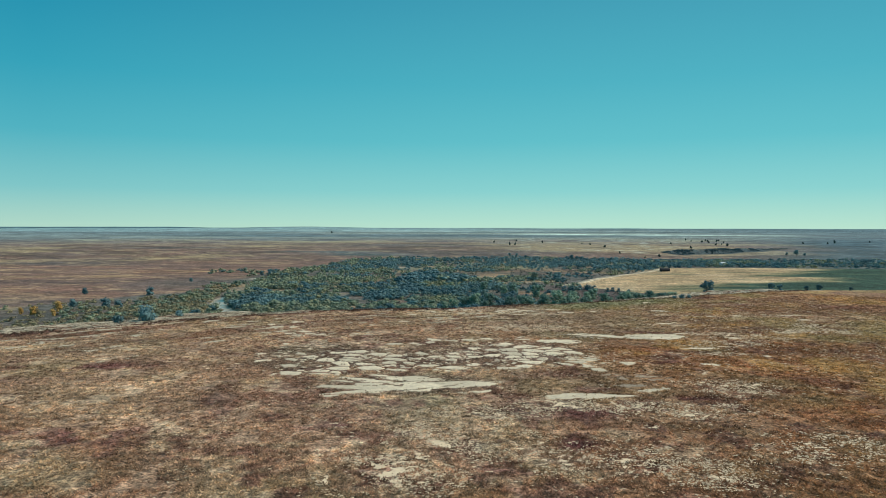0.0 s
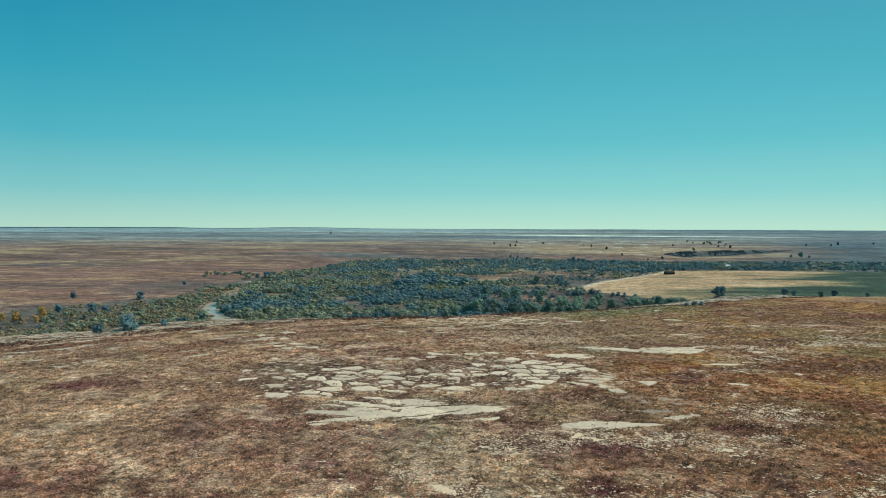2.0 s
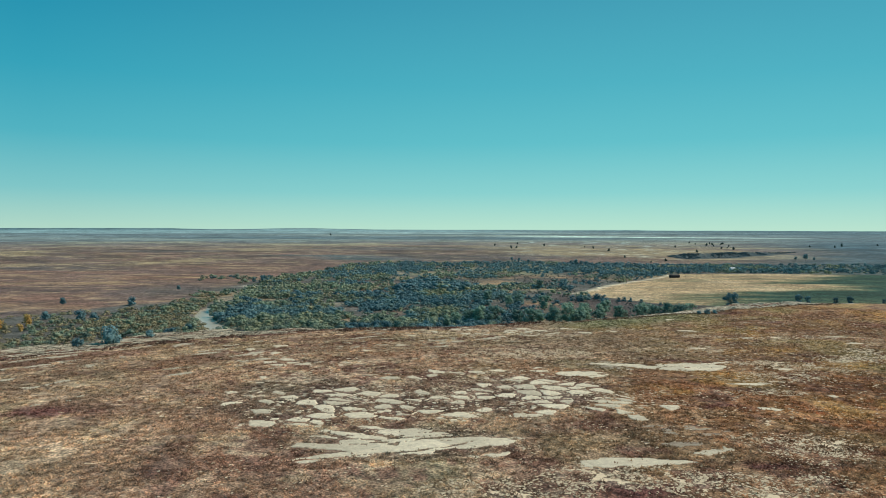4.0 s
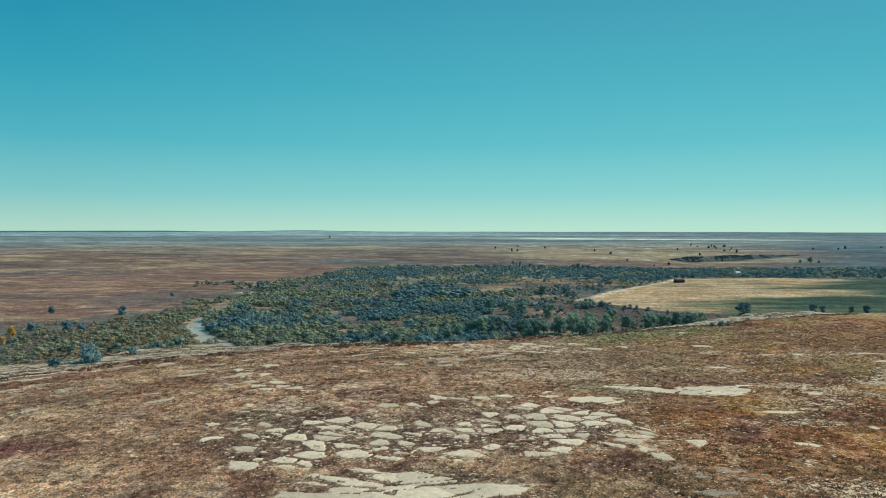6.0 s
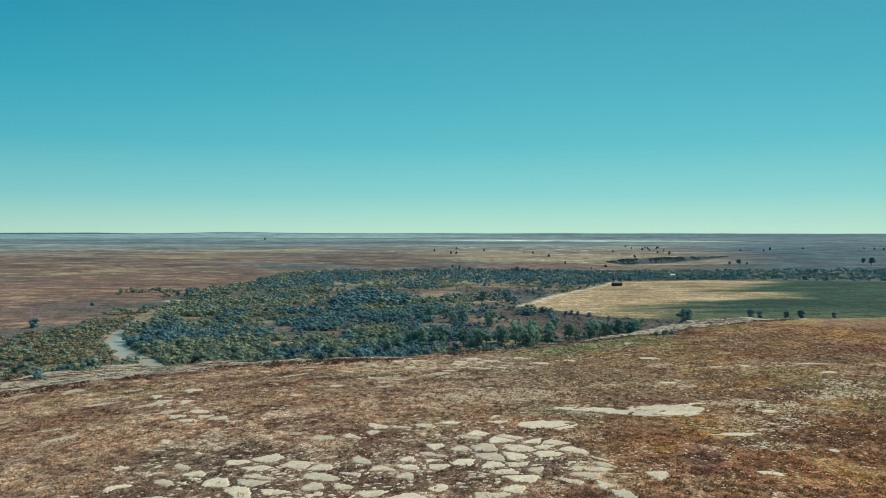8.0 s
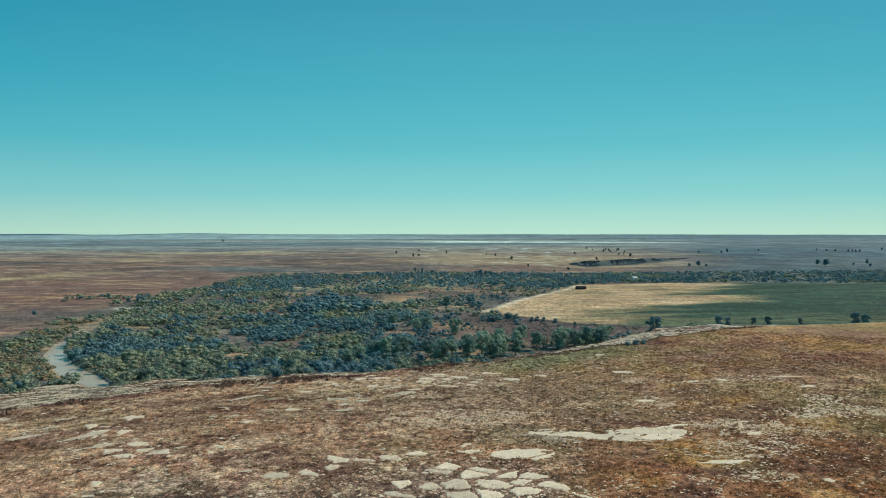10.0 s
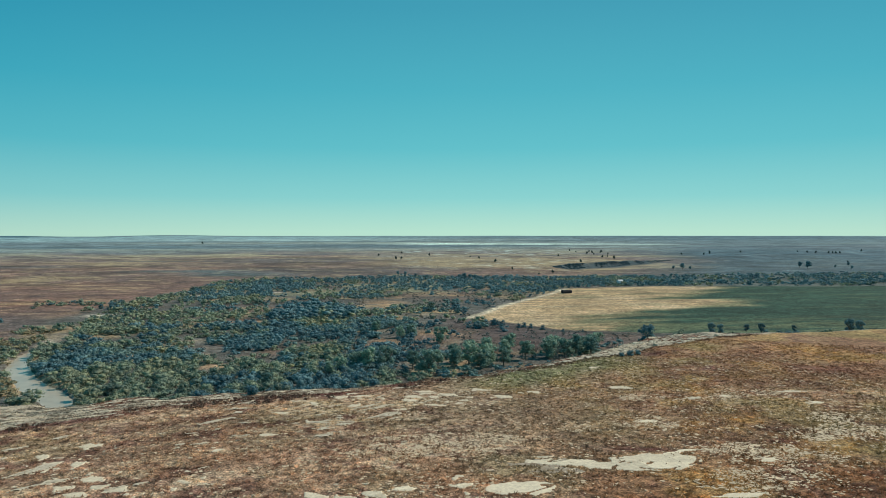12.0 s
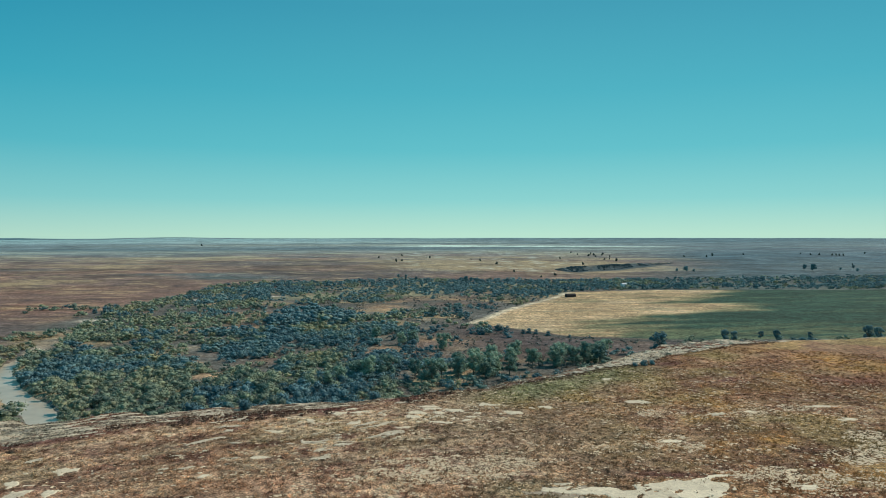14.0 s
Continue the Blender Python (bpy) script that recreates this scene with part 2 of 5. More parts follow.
    col = blend(col, PALE, (0.3 + 0.7 * ramp01(x, 45, 65)) * bench * ramp01(0.6 * fbm(x, y, 4.5, 171, 3) + 0.5 * fbm(x, y, 1.5, 173, 3), 0.1 - 0.2 * ramp01(x, 50, 70), 0.45))
    col = blend(col, BROWN, bench * ramp01(fbm(x, y, 7.0, 176, 4), -0.02 - 0.12 * ramp01(x, 50, 70), 0.25))
    col = blend(col, np.array((0.20, 0.125, 0.085)), 0.55 * bench * ramp01(x, -60, -40) * (1 - ramp01(x, 40, 60)))
    step = ramp01(s, -4.5, -1.5) * (1 - ramp01(s, 0.8, 1.8)) * (1 - 0.6 * ramp01(x, 20, 60))
    col = blend(col, WINE * 0.9, 0.85 * step * ramp01(fbm(x, y, 5, 177, 3), -0.4, 0.2))
    # the valley floor, the plains beyond
    v = ramp01(s, wide + 4, wide + 14)
    floor_col = np.broadcast_to(np.array((0.135, 0.128, 0.108)), np.shape(x) + (3,)).copy()
    floor_col = blend(floor_col, np.array((0.36, 0.27, 0.155)), 0.9 * ramp01(fbm(x, y, 38, 181), 0.1, 0.6))
    floor_col = blend(floor_col, np.array((0.30, 0.285, 0.17)), 0.75 * ramp01(y, 640, 700) * (1 - ramp01(x, 200, 260)) * ramp01(fbm(x, y, 25, 185, 3), -0.5, 0.1))
    floor_col = blend(floor_col, np.array((0.23, 0.11, 0.07)), 0.35 * ramp01(fbm(x, y, 55, 191), 0.2, 0.7))
    floor_col = blend(floor_col, np.array((0.10, 0.125, 0.11)), 0.85 * ramp01(x, 250, 330) * ramp01(y, 640, 690))
    floor_col = blend(floor_col, np.array((0.12, 0.085, 0.078)), 0.8 * ramp01(x, 60, 80) * (1 - ramp01(x, 170, 230)) * ramp01(y, 350, 380) * (1 - ramp01(y, 470, 520)))
    d = np.hypot(x, y)
    bear = np.degrees(np.arctan2(x, y))
    plain = np.broadcast_to(np.array((0.205, 0.128, 0.098)), np.shape(x) + (3,)).copy()
    plain = blend(plain, np.array((0.235, 0.122, 0.080)), 0.55 * ramp01(fbm(x * 0.7, y, 90, 211), -0.05, 0.5))
    plain = blend(plain, np.array((0.13, 0.108, 0.098)), 0.75 * ramp01(fbm(x * 0.4, y, 150, 221), 0.05, 0.5))
    # bands of pale dry grass across the plain
    plain = blend(plain, np.array((0.42, 0.29, 0.155)), 0.75 * ramp01(fbm(x * 0.5, y, 80, 201, 5), 0.05, 0.42))
    plain = blend(plain, np.array((0.44, 0.31, 0.18)), 0.6 * ramp01(fbm(x * 0.5, y, 9, 205, 4), 0.12, 0.5))
    plain = blend(plain, np.array((0.095, 0.072, 0.068)), 0.6 * ramp01(fbm(x * 0.6, y, 9, 207, 4), 0.10, 0.5))
    plain = blend(plain, np.array((0.085, 0.115, 0.115)), 0.8 * patches(x * 0.25, y * 0.25, ((-40, 236, 18, 5), (-26, 228, 16, 6), (-60, 300, 20, 6))))
    plain = blend(plain, np.array((0.115, 0.10, 0.09)), 0.8 * patches(x * 0.4, y * 0.4, ((-74, 205, 16, 24), (-62, 235, 6, 6))))
    plain = plain * blend(np.array((1.12, 0.98, 0.94)) * np.ones(np.shape(x) + (3,)), np.ones(3), ramp01(d, 750, 950))
    far = np.broadcast_to(np.array((0.165, 0.150, 0.128)), np.shape(x) + (3,)).copy()
    far = blend(far, np.array((0.31, 0.255, 0.18)), 0.7 * ramp01(fbm(x * 0.12, y, 260, 231, 5), 0.1, 0.5))
    far = blend(far, np.array((0.085, 0.098, 0.095)), 0.7 * ramp01(fbm(x * 0.12, y, 210, 241, 5), 0.02, 0.45))
    far = blend(far, np.array((0.17, 0.095, 0.075)), 0.5 * ramp01(fbm(x * 0.12, y, 180, 245, 4), 0.1, 0.5) * (1 - ramp01(d, 2200, 2900)))
    # haze put into the colour: the last kilometres go teal
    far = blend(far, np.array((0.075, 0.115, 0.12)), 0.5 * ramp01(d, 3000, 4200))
    far = blend(far, np.array((0.55, 0.48, 0.35)), 0.85 * ramp01(d + 60 * fbm(x * 0.1, y, 300, 249), 2300, 2380) * (1 - ramp01(d, 2500, 2600)) * ramp01(bear, 3, 9) * (1 - ramp01(bear, 25, 29)))
    far = blend(far, np.array((0.36, 0.38, 0.32)), 0.4 * ramp01(d + 200 * fbm(x * 0.1, y, 400, 250), 2900, 3300) * (1 - ramp01(d, 4300, 4400)) * (1 - ramp01(bear, -2, 14)))
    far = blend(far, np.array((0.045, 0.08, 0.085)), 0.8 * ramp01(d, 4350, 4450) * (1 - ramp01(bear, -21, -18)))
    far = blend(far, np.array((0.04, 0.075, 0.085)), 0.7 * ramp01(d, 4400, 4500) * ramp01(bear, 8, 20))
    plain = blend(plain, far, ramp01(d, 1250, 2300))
    plain = plain * (1 + 0.6 * np.clip(fbm(x * 0.4, y, 24, 247, 4), -1, 1) * ramp01(d, 700, 1100))[..., None]
    # pale grassland with low outcrops in the middle
    plain = blend(plain, np.array((0.33, 0.235, 0.14)), 0.6 * ramp01(fbm(x * 0.5, y, 60, 253, 4), -0.25, 0.3) * ramp01(bear, 2, 8) * (1 - ramp01(bear, 19, 25)) * ramp01(d, 950, 1050) * (1 - ramp01(d, 1700, 2000)))
    plain = blend(plain, np.array((0.60, 0.54, 0.42)), 0.7 * ramp01(fbm(x * 0.6, y, 14, 255, 3), 0.42, 0.6) * ramp01(bear, 3, 8) * (1 - ramp01(bear, 17, 22)) * ramp01(d, 950, 1050) * (1 - ramp01(d, 1700, 2000)))
    # distance haze painted in: the plain pales as it recedes
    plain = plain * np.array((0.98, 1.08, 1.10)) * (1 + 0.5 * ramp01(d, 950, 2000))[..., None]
    # blue sage in the east, part of its blue being painted haze
    east = ramp01(bear + 3 * fbm(x * 0.4, y, 200, 257), 20, 31) * ramp01(d, 780, 980) * (1 - 0.55 * ramp01(d, 1500, 2600))
    plain = blend(plain, np.array((0.062, 0.118, 0.135)), 0.85 * east)
    plain = plain * (1 + 0.5 * np.clip(fbm(x * 0.4, y, 22, 248, 4), -1, 1) * east)[..., None]
    # shaded, brushy scarp face: its shade is painted into the ground colour
    q = y - np.interp(x, SC_X, SC_Y)
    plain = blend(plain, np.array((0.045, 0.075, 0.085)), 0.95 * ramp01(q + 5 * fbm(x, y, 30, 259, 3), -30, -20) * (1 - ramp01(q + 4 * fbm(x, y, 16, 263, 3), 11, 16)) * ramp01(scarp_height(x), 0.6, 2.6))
    # haze again: the ground colour shifts to blue past a kilometre
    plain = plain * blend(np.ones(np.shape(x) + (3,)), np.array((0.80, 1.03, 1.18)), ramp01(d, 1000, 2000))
    low = ramp01(np.interp(y, (0, 250, 330, 400, 450, 560, 660, 720, 800, 850), (-400, -330, -255, -190, -165, -172, -150, -128, -85, -60)) - x + 14 * fbm(x, y, 40, 251), -8, 8)
    low = np.maximum(low, ramp01(y + 20 * fbm(x, y, 60, 261), 830, 880))
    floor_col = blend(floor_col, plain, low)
    # the ploughed field: stubble turning to young green
    fd = inside(x, y, FIELD)
    stub = np.broadcast_to(np.array((0.47, 0.325, 0.175)), np.shape(x) + (3,)).copy()
    stub = blend(stub, np.array((0.57, 0.42, 0.25)), ramp01(fbm(x * 0.4, y, 24, 271), 0, 0.6))
    g = x - np.interp(y, (380, 450, 500, 535, 560, 600, 650, 700), (100, 150, 195, 225, 270, 262, 310, 385)) + 60 * fbm(x * 0.22, y, 22, 281, 4)
    stub = blend(stub, np.array((0.15, 0.165, 0.085)), 0.85 * ramp01(g + 25 * fbm(x * 0.3, y, 9, 285, 3), -20, 25))
    stub = blend(stub, np.array((0.022, 0.066, 0.043)), 0.95 * ramp01(g + 34 * fbm(x * 0.2, y, 12, 287, 4), 12, 48))
    stub = blend(stub, np.array((0.16, 0.175, 0.085)), 0.6 * (1 - ramp01(y + 8 * fbm(x * 0.3, y, 20, 289), 440, 478)) * ramp01(fbm(x * 0.2, y, 7, 288, 3), -0.4, 0.2))
    stub = blend(stub, np.array((0.085, 0.125, 0.065)), 0.5 * ramp01(fbm(x * 0.14, y, 13, 291), 0.28, 0.6))
    floor_col = blend(floor_col, np.array((0.43, 0.27, 0.145)), 0.85 * patches(x, y, CLEARINGS) * ramp01(fbm(x, y, 9, 273, 3), -0.5, 0.1))
    floor_col = blend(floor_col, stub, ramp01(fd + 2 * fbm(x, y, 15, 301), -1, 3))
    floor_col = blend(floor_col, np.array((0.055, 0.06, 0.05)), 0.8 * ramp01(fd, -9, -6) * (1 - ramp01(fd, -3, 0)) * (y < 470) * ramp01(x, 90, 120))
    track = line_distance(x, y, FIELD[:4])
    floor_col = blend(floor_col, np.array((0.62, 0.52, 0.36)), 0.9 * (1 - ramp01(track, 2.0, 3.6)))
    r = line_distance(x, y, RIVER) + 3 * fbm(x, y, 22, 41, 3)
    floor_col = blend(floor_col, np.array((0.52, 0.42, 0.30)), 0.45 * (1 - ramp01(r, 4.2, 5.2)) * (1 - ramp01(y, 440, 480)))
    floor_col = blend(floor_col, np.array((0.60, 0.52, 0.40)), 0.9 * patches(x, y, SAND))
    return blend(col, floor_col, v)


# ---- materials ----
def material(name, rough=0.9):
    m = bpy.data.materials.new(name)
    m.use_nodes = True
    nt = m.node_tree
    b = nt.nodes["Principled BSDF"]
    b.inputs["Roughness"].default_value = rough
    b.inputs["Specular IOR Level"].default_value = 0.25
    return m, nt, b


def tex_noise(nt, size, detail=4.0, rough=0.6, stretch=None):
    c = nt.nodes.new("ShaderNodeTexCoord")
    n = nt.nodes.new("ShaderNodeTexNoise")
    n.inputs["Scale"].default_value = 1.0 / size
    n.inputs["Detail"].default_value, n.inputs["Roughness"].default_value = detail, rough
    if stretch:
        mp = nt.nodes.new("ShaderNodeMapping")
        mp.inputs["Scale"].default_value = stretch
        nt.links.new(c.outputs["Object"], mp.inputs[0])
        nt.links.new(mp.outputs[0], n.inputs["Vector"])
    else:
        nt.links.new(c.outputs["Object"], n.inputs["Vector"])
    return n.outputs["Fac"]


def spread(nt, value, a, b, lo=0.0, hi=1.0):
    m = nt.nodes.new("ShaderNodeMapRange")
    for k, x in zip(("From Min", "From Max", "To Min", "To Max"), (a, b, lo, hi)):
        m.inputs[k].default_value = x
    nt.links.new(value, m.inputs["Value"])
    return m.outputs["Result"]


def mixed(nt, fac, a, b, how="MIX"):
    m = nt.nodes.new("ShaderNodeMix")
    m.data_type, m.blend_type = "RGBA", how
    for socket, v in ((m.inputs[0], fac), (m.inputs[6], a), (m.inputs[7], b)):
        if isinstance(v, (int, float)):
            socket.default_value = v
        elif isinstance(v, tuple):
            socket.default_value = (*v, 1)
        else:
            nt.links.new(v, socket)
    return m.outputs[2]


def bump(nt, b, value, depth, strength=0.6):
    n = nt.nodes.new("ShaderNodeBump")
    n.inputs["Strength"].default_value, n.inputs["Distance"].default_value = strength, depth
    nt.links.new(value, n.inputs["Height"])
    nt.links.new(n.outputs[0], b.inputs["Normal"])


def gain(nt, colour, factor):
    """colour times a scalar socket."""
    v = nt.nodes.new("ShaderNodeVectorMath")
    v.operation = "SCALE"
    nt.links.new(colour, v.inputs[0])
    nt.links.new(factor, v.inputs["Scale"])
    return v.outputs[0]


def attribute(nt, name):
    a = nt.nodes.new("ShaderNodeAttribute")
    a.attribute_name = name
    return a.outputs["Color"]


def make_ground_material():
    m, nt, b = material("dry_steppe", 0.95)
    base = attribute(nt, "cover")
    fine, mid, wide = tex_noise(nt, 0.35, 3), tex_noise(nt, 1.6, 5, 0.65), tex_noise(nt, 9, 4)
    c = gain(nt, base, spread(nt, mid, 0.38, 0.62, 0.62, 1.6))
    c = gain(nt, c, spread(nt, fine, 0.38, 0.62, 0.45, 1.55))
    c = gain(nt, c, spread(nt, wide, 0.36, 0.64, 0.78, 1.22))
    c = gain(nt, c, spread(nt, tex_noise(nt, 26, 5, 0.65, (0.4, 1.0, 1.0)), 0.36, 0.64, 0.75, 1.25))
    c = mixed(nt, spread(nt, tex_noise(nt, 2.7, 4, 0.7), 0.56, 0.62, 0.0, 0.8), c, (0.52, 0.42, 0.38), "MULTIPLY")
    c = mixed(nt, spread(nt, tex_noise(nt, 0.8, 3, 0.7), 0.58, 0.64, 0.0, 0.6), c, (0.46, 0.37, 0.33), "MULTIPLY")
    nt.links.new(c, b.inputs["Base Color"])
    bump(nt, b, mid, 0.8, 1.0)
    return m


def make_rock_material(name, pale, dark, stains=0.7):
    m, nt, b = material(name, 0.9)
    info = nt.nodes.new("ShaderNodeObjectInfo")
    c = mixed(nt, spread(nt, tex_noise(nt, 0.8, 6, 0.7), 0.35, 0.7), pale, dark)
    c = mixed(nt, spread(nt, tex_noise(nt, 3.5, 3), 0.5, 0.7, 0, 0.7 * stains), c, (0.40, 0.30, 0.19))
    c = mixed(nt, spread(nt, tex_noise(nt, 0.22, 4, 0.7), 0.56, 0.66, 0, stains), c, (0.30, 0.22, 0.14))
    c = gain(nt, c, spread(nt, info.outputs["Random"], 0, 1, 0.8, 1.12))
    nt.links.new(c, b.inputs["Base Color"])
    bump(nt, b, tex_noise(nt, 0.3, 6, 0.7), 0.08, 0.7)
    return m


def make_leaf_material(name, dark, light, turned=None, sheet=False, thin=0.28):
    m, nt, b = material(name, 0.85)
    b.inputs["Specular IOR Level"].default_value = 0.08
    info, geo = nt.nodes.new("ShaderNodeObjectInfo"), nt.nodes.new("ShaderNodeNewGeometry")
    f = nt.nodes.new("ShaderNodeMath")
    f.operation = "MULTIPLY_ADD"
    nt.links.new(geo.outputs["Random Per Island"], f.inputs[0])
    f.inputs[1].default_value = 0.16
    plant = nt.nodes.new("ShaderNodeAttribute")
    plant.attribute_name = "plant"
    nt.links.new(spread(nt, plant.outputs["Fac"] if sheet else info.outputs["Random"], 0, 1, 0.0, 0.84), f.inputs[2])
    c = mixed(nt, f.outputs[0], dark, light)
    if turned:
        c = mixed(nt, spread(nt, tex_noise(nt, 22, 3, 0.6), 0.5, 0.66, 0, 0.6), c, turned)
    nt.links.new(c, b.inputs["Base Color"])
    t = nt.nodes.new("ShaderNodeBsdfTranslucent")
    nt.links.new(c, t.inputs["Color"])
    mix = nt.nodes.new("ShaderNodeMixShader")
    mix.inputs[0].default_value = thin
    nt.links.new(b.outputs[0], mix.inputs[1])
    nt.links.new(t.outputs[0], mix.inputs[2])
    nt.links.new(mix.outputs[0], nt.nodes["Material Output"].inputs["Surface"])
    return m


def make_plain(name, a, b_, size, rough=0.8, depth=0.02):
    m, nt, b = material(name, rough)
    n = tex_noise(nt, size, 5, 0.65)
    nt.links.new(mixed(nt, spread(nt, n, 0.3, 0.7), a, b_), b.inputs["Base Color"])
    bump(nt, b, n, depth)
    return m


def make_cover_material(name, lo, hi):
    """Dry grass: the cover's own colour, tuft by tuft and blade by blade."""
    m, nt, b = material(name, 0.9)
    geo = nt.nodes.new("ShaderNodeNewGeometry")
    tuft = nt.nodes.new("ShaderNodeAttribute")
    tuft.attribute_name = "plant"
    c = gain(nt, attribute(nt, "cover"), spread(nt, geo.outputs["Random Per Island"], 0, 1, 0.8, 1.25))
    c = gain(nt, c, spread(nt, tuft.outputs["Fac"], 0, 1, lo, hi))
    c = gain(nt, c, spread(nt, tex_noise(nt, 1.6, 5, 0.65), 0.36, 0.64, 0.6, 1.35))
    c = gain(nt, c, spread(nt, tex_noise(nt, 9, 4), 0.36, 0.64, 0.78, 1.22))
    nt.links.new(c, b.inputs["Base Color"])
    t = nt.nodes.new("ShaderNodeBsdfTranslucent")
    nt.links.new(c, t.inputs["Color"])
    mix = nt.nodes.new("ShaderNodeMixShader")
    mix.inputs[0].default_value = 0.5
    nt.links.new(b.outputs[0], mix.inputs[1])
    nt.links.new(t.outputs[0], mix.inputs[2])
    nt.links.new(mix.outputs[0], nt.nodes["Material Output"].inputs["Surface"])
    return m


GROUND = make_ground_material()
GRIT = make_rock_material("grey_gritty_rock", (0.48, 0.385, 0.28), (0.27, 0.205, 0.145))
SLAB = make_rock_material("pale_limestone", (0.90, 0.76, 0.54), (0.66, 0.53, 0.37), 0.45)
CRUMB = make_rock_material("cream_limestone_chips", (0.95, 0.75, 0.50), (0.80, 0.60, 0.39), 0.25)
BED = make_rock_material("bedded_limestone", (0.70, 0.585, 0.42), (0.33, 0.26, 0.185))
LEDGE = make_rock_material("weathered_limestone", (0.76, 0.67, 0.51), (0.40, 0.33, 0.24))
BLUE = ((0.075, 0.152, 0.178), (0.225, 0.375, 0.39), (0.25, 0.35, 0.27))
OLIVE = ((0.135, 0.19, 0.165), (0.38, 0.445, 0.30), (0.44, 0.40, 0.21))
TAWNY = ((0.22, 0.195, 0.13), (0.45, 0.39, 0.23), (0.36, 0.35, 0.22))
SHEET_JUNIPER = make_leaf_material("dark_scarp_leaves", (0.055, 0.105, 0.125), (0.13, 0.21, 0.24), sheet=True)
SHEET_TAWNY = make_leaf_material("tawny_thicket", *TAWNY, sheet=True)
LEAF_DARK, LEAF_OLIVE = make_leaf_material("blue_green_leaves", *BLUE), make_leaf_material("olive_leaves", *OLIVE)
SHEET_DARK, SHEET_OLIVE = make_leaf_material("blue_green_thicket", *BLUE, sheet=True), make_leaf_material("olive_thicket", *OLIVE, sheet=True)
LEAF_FRESH = make_leaf_material("cottonwood_leaves", (0.13, 0.225, 0.20), (0.36, 0.49, 0.36), thin=0.4)
LEAF_JUNIPER = make_leaf_material("juniper_leaves", (0.03, 0.06, 0.06), (0.07, 0.12, 0.11))
LEAF_GOLD = make_leaf_material("autumn_leaves", (0.50, 0.32, 0.10), (0.68, 0.46, 0.18))
BARK = make_plain("grey_bark", (0.16, 0.13, 0.10), (0.30, 0.26, 0.21), 0.4)
DEADWOOD = make_plain("silvered_deadwood", (0.15, 0.13, 0.115), (0.26, 0.23, 0.20), 0.4)
GRASS = make_cover_material("dry_grass", 0.65, 1.78)


def make_water_material():
    m, nt, b = material("muddy_water", 0.3)
    nt.links.new(mixed(nt, spread(nt, tex_noise(nt, 9, 3), 0.35, 0.65), (0.58, 0.49, 0.36), (0.46, 0.385, 0.28)), b.inputs["Base Color"])
    b.inputs["Specular IOR Level"].default_value = 0.3
    bump(nt, b, tex_noise(nt, 0.7, 3), 0.02, 0.3)
    return m


WATER = make_water_material()
TARP = make_plain("dark_tarpaulin", (0.018, 0.018, 0.020), (0.035, 0.033, 0.034), 0.8, 0.7)
HAY = make_plain("weathered_hay", (0.10, 0.08, 0.05), (0.20, 0.15, 0.085), 0.3, 0.95)
WHITE = make_plain("white_painted_boards", (0.80, 0.80, 0.78), (0.72, 0.72, 0.70), 0.7, 0.6)
TIN = make_plain("pale_tin_roof", (0.70, 0.71, 0.72), (0.60, 0.60, 0.60), 0.9, 0.5)
DOORWOOD = make_plain("brown_door_wood", (0.20, 0.13, 0.08), (0.14, 0.09, 0.06), 0.4)


# ---- mesh helpers ----
def mesh_from(name, verts, faces, mat, smooth=False):
    me = bpy.data.meshes.new(name)
    verts, faces = np.asarray(verts, np.float32), np.asarray(faces, np.int32)
    n, k = faces.shape
    me.vertices.add(len(verts))
    me.vertices.foreach_set("co", verts.ravel())
    me.loops.add(n * k)
    me.loops.foreach_set("vertex_index", faces.ravel())
    me.polygons.add(n)
    me.polygons.foreach_set("loop_start", np.arange(0, n * k, k, dtype=np.int32))
    me.polygons.foreach_set("loop_total", np.full(n, k, np.int32))
    me.polygons.foreach_set("use_smooth", np.full(n, smooth))
    me.update(calc_edges=True)
    me.materials.append(mat)
    return me


def paint(me, colours):
    a = me.attributes.new("cover", "FLOAT_COLOR", "POINT")
    a.data.foreach_set("color", np.concatenate([colours, np.ones((len(colours), 1))], 1).astype(np.float32).ravel())


def tell_plants(me, values):
    a = me.attributes.new("plant", "FLOAT", "POINT")
    a.data.foreach_set("value", np.asarray(values, np.float32))


def part(name, bm, mat, parent, label=""):
    me = bpy.data.meshes.new(name)
    bm.to_mesh(me)
    bm.free()
    me.materials.append(mat)
    return attach(name, me, parent, label)


def attach(name, me, parent, label=""):
    ob = new(name, me)
    ob.parent = parent
    if label:
        ob["label"] = label
    return ob


# ---- the ground: one sheet to the skyline ----
def build_ground():
    fine = np.radians(np.concatenate([np.arange(-46, 60, 0.27), np.arange(61, 313, 4.0)]))
    radii = np.concatenate([[0.5, 8, 18, 28, 38, 46], np.arange(52, 150, 0.75), np.arange(150, 350, 0.72), 350 * np.exp(np.linspace(0.003, math.log(900 / 350), 190)),
                            900 * np.exp(np.linspace(0.01, math.log(4880 / 900), 170))])
    a, r = np.meshgrid(fine, radii)
    x, y = r * np.sin(a), 10 + r * np.cos(a)
    z = height(x, y)
    rows, cols = x.shape
    i, j = np.meshgrid(np.arange(rows - 1), np.arange(cols), indexing="ij")
    k = (j + 1) % cols
    faces = np.stack([i * cols + j, (i + 1) * cols + j, (i + 1) * cols + k, i * cols + k], -1).reshape(-1, 4)
    me = mesh_from("ground", np.stack([x, y, z], -1).reshape(-1, 3), faces[:, ::-1], GROUND, smooth=True)
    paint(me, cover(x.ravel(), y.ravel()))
    return tagged(new("ground", me), "dry brown steppe plateau above a bushy river valley", "ground", kind="structure")


ground = build_ground()


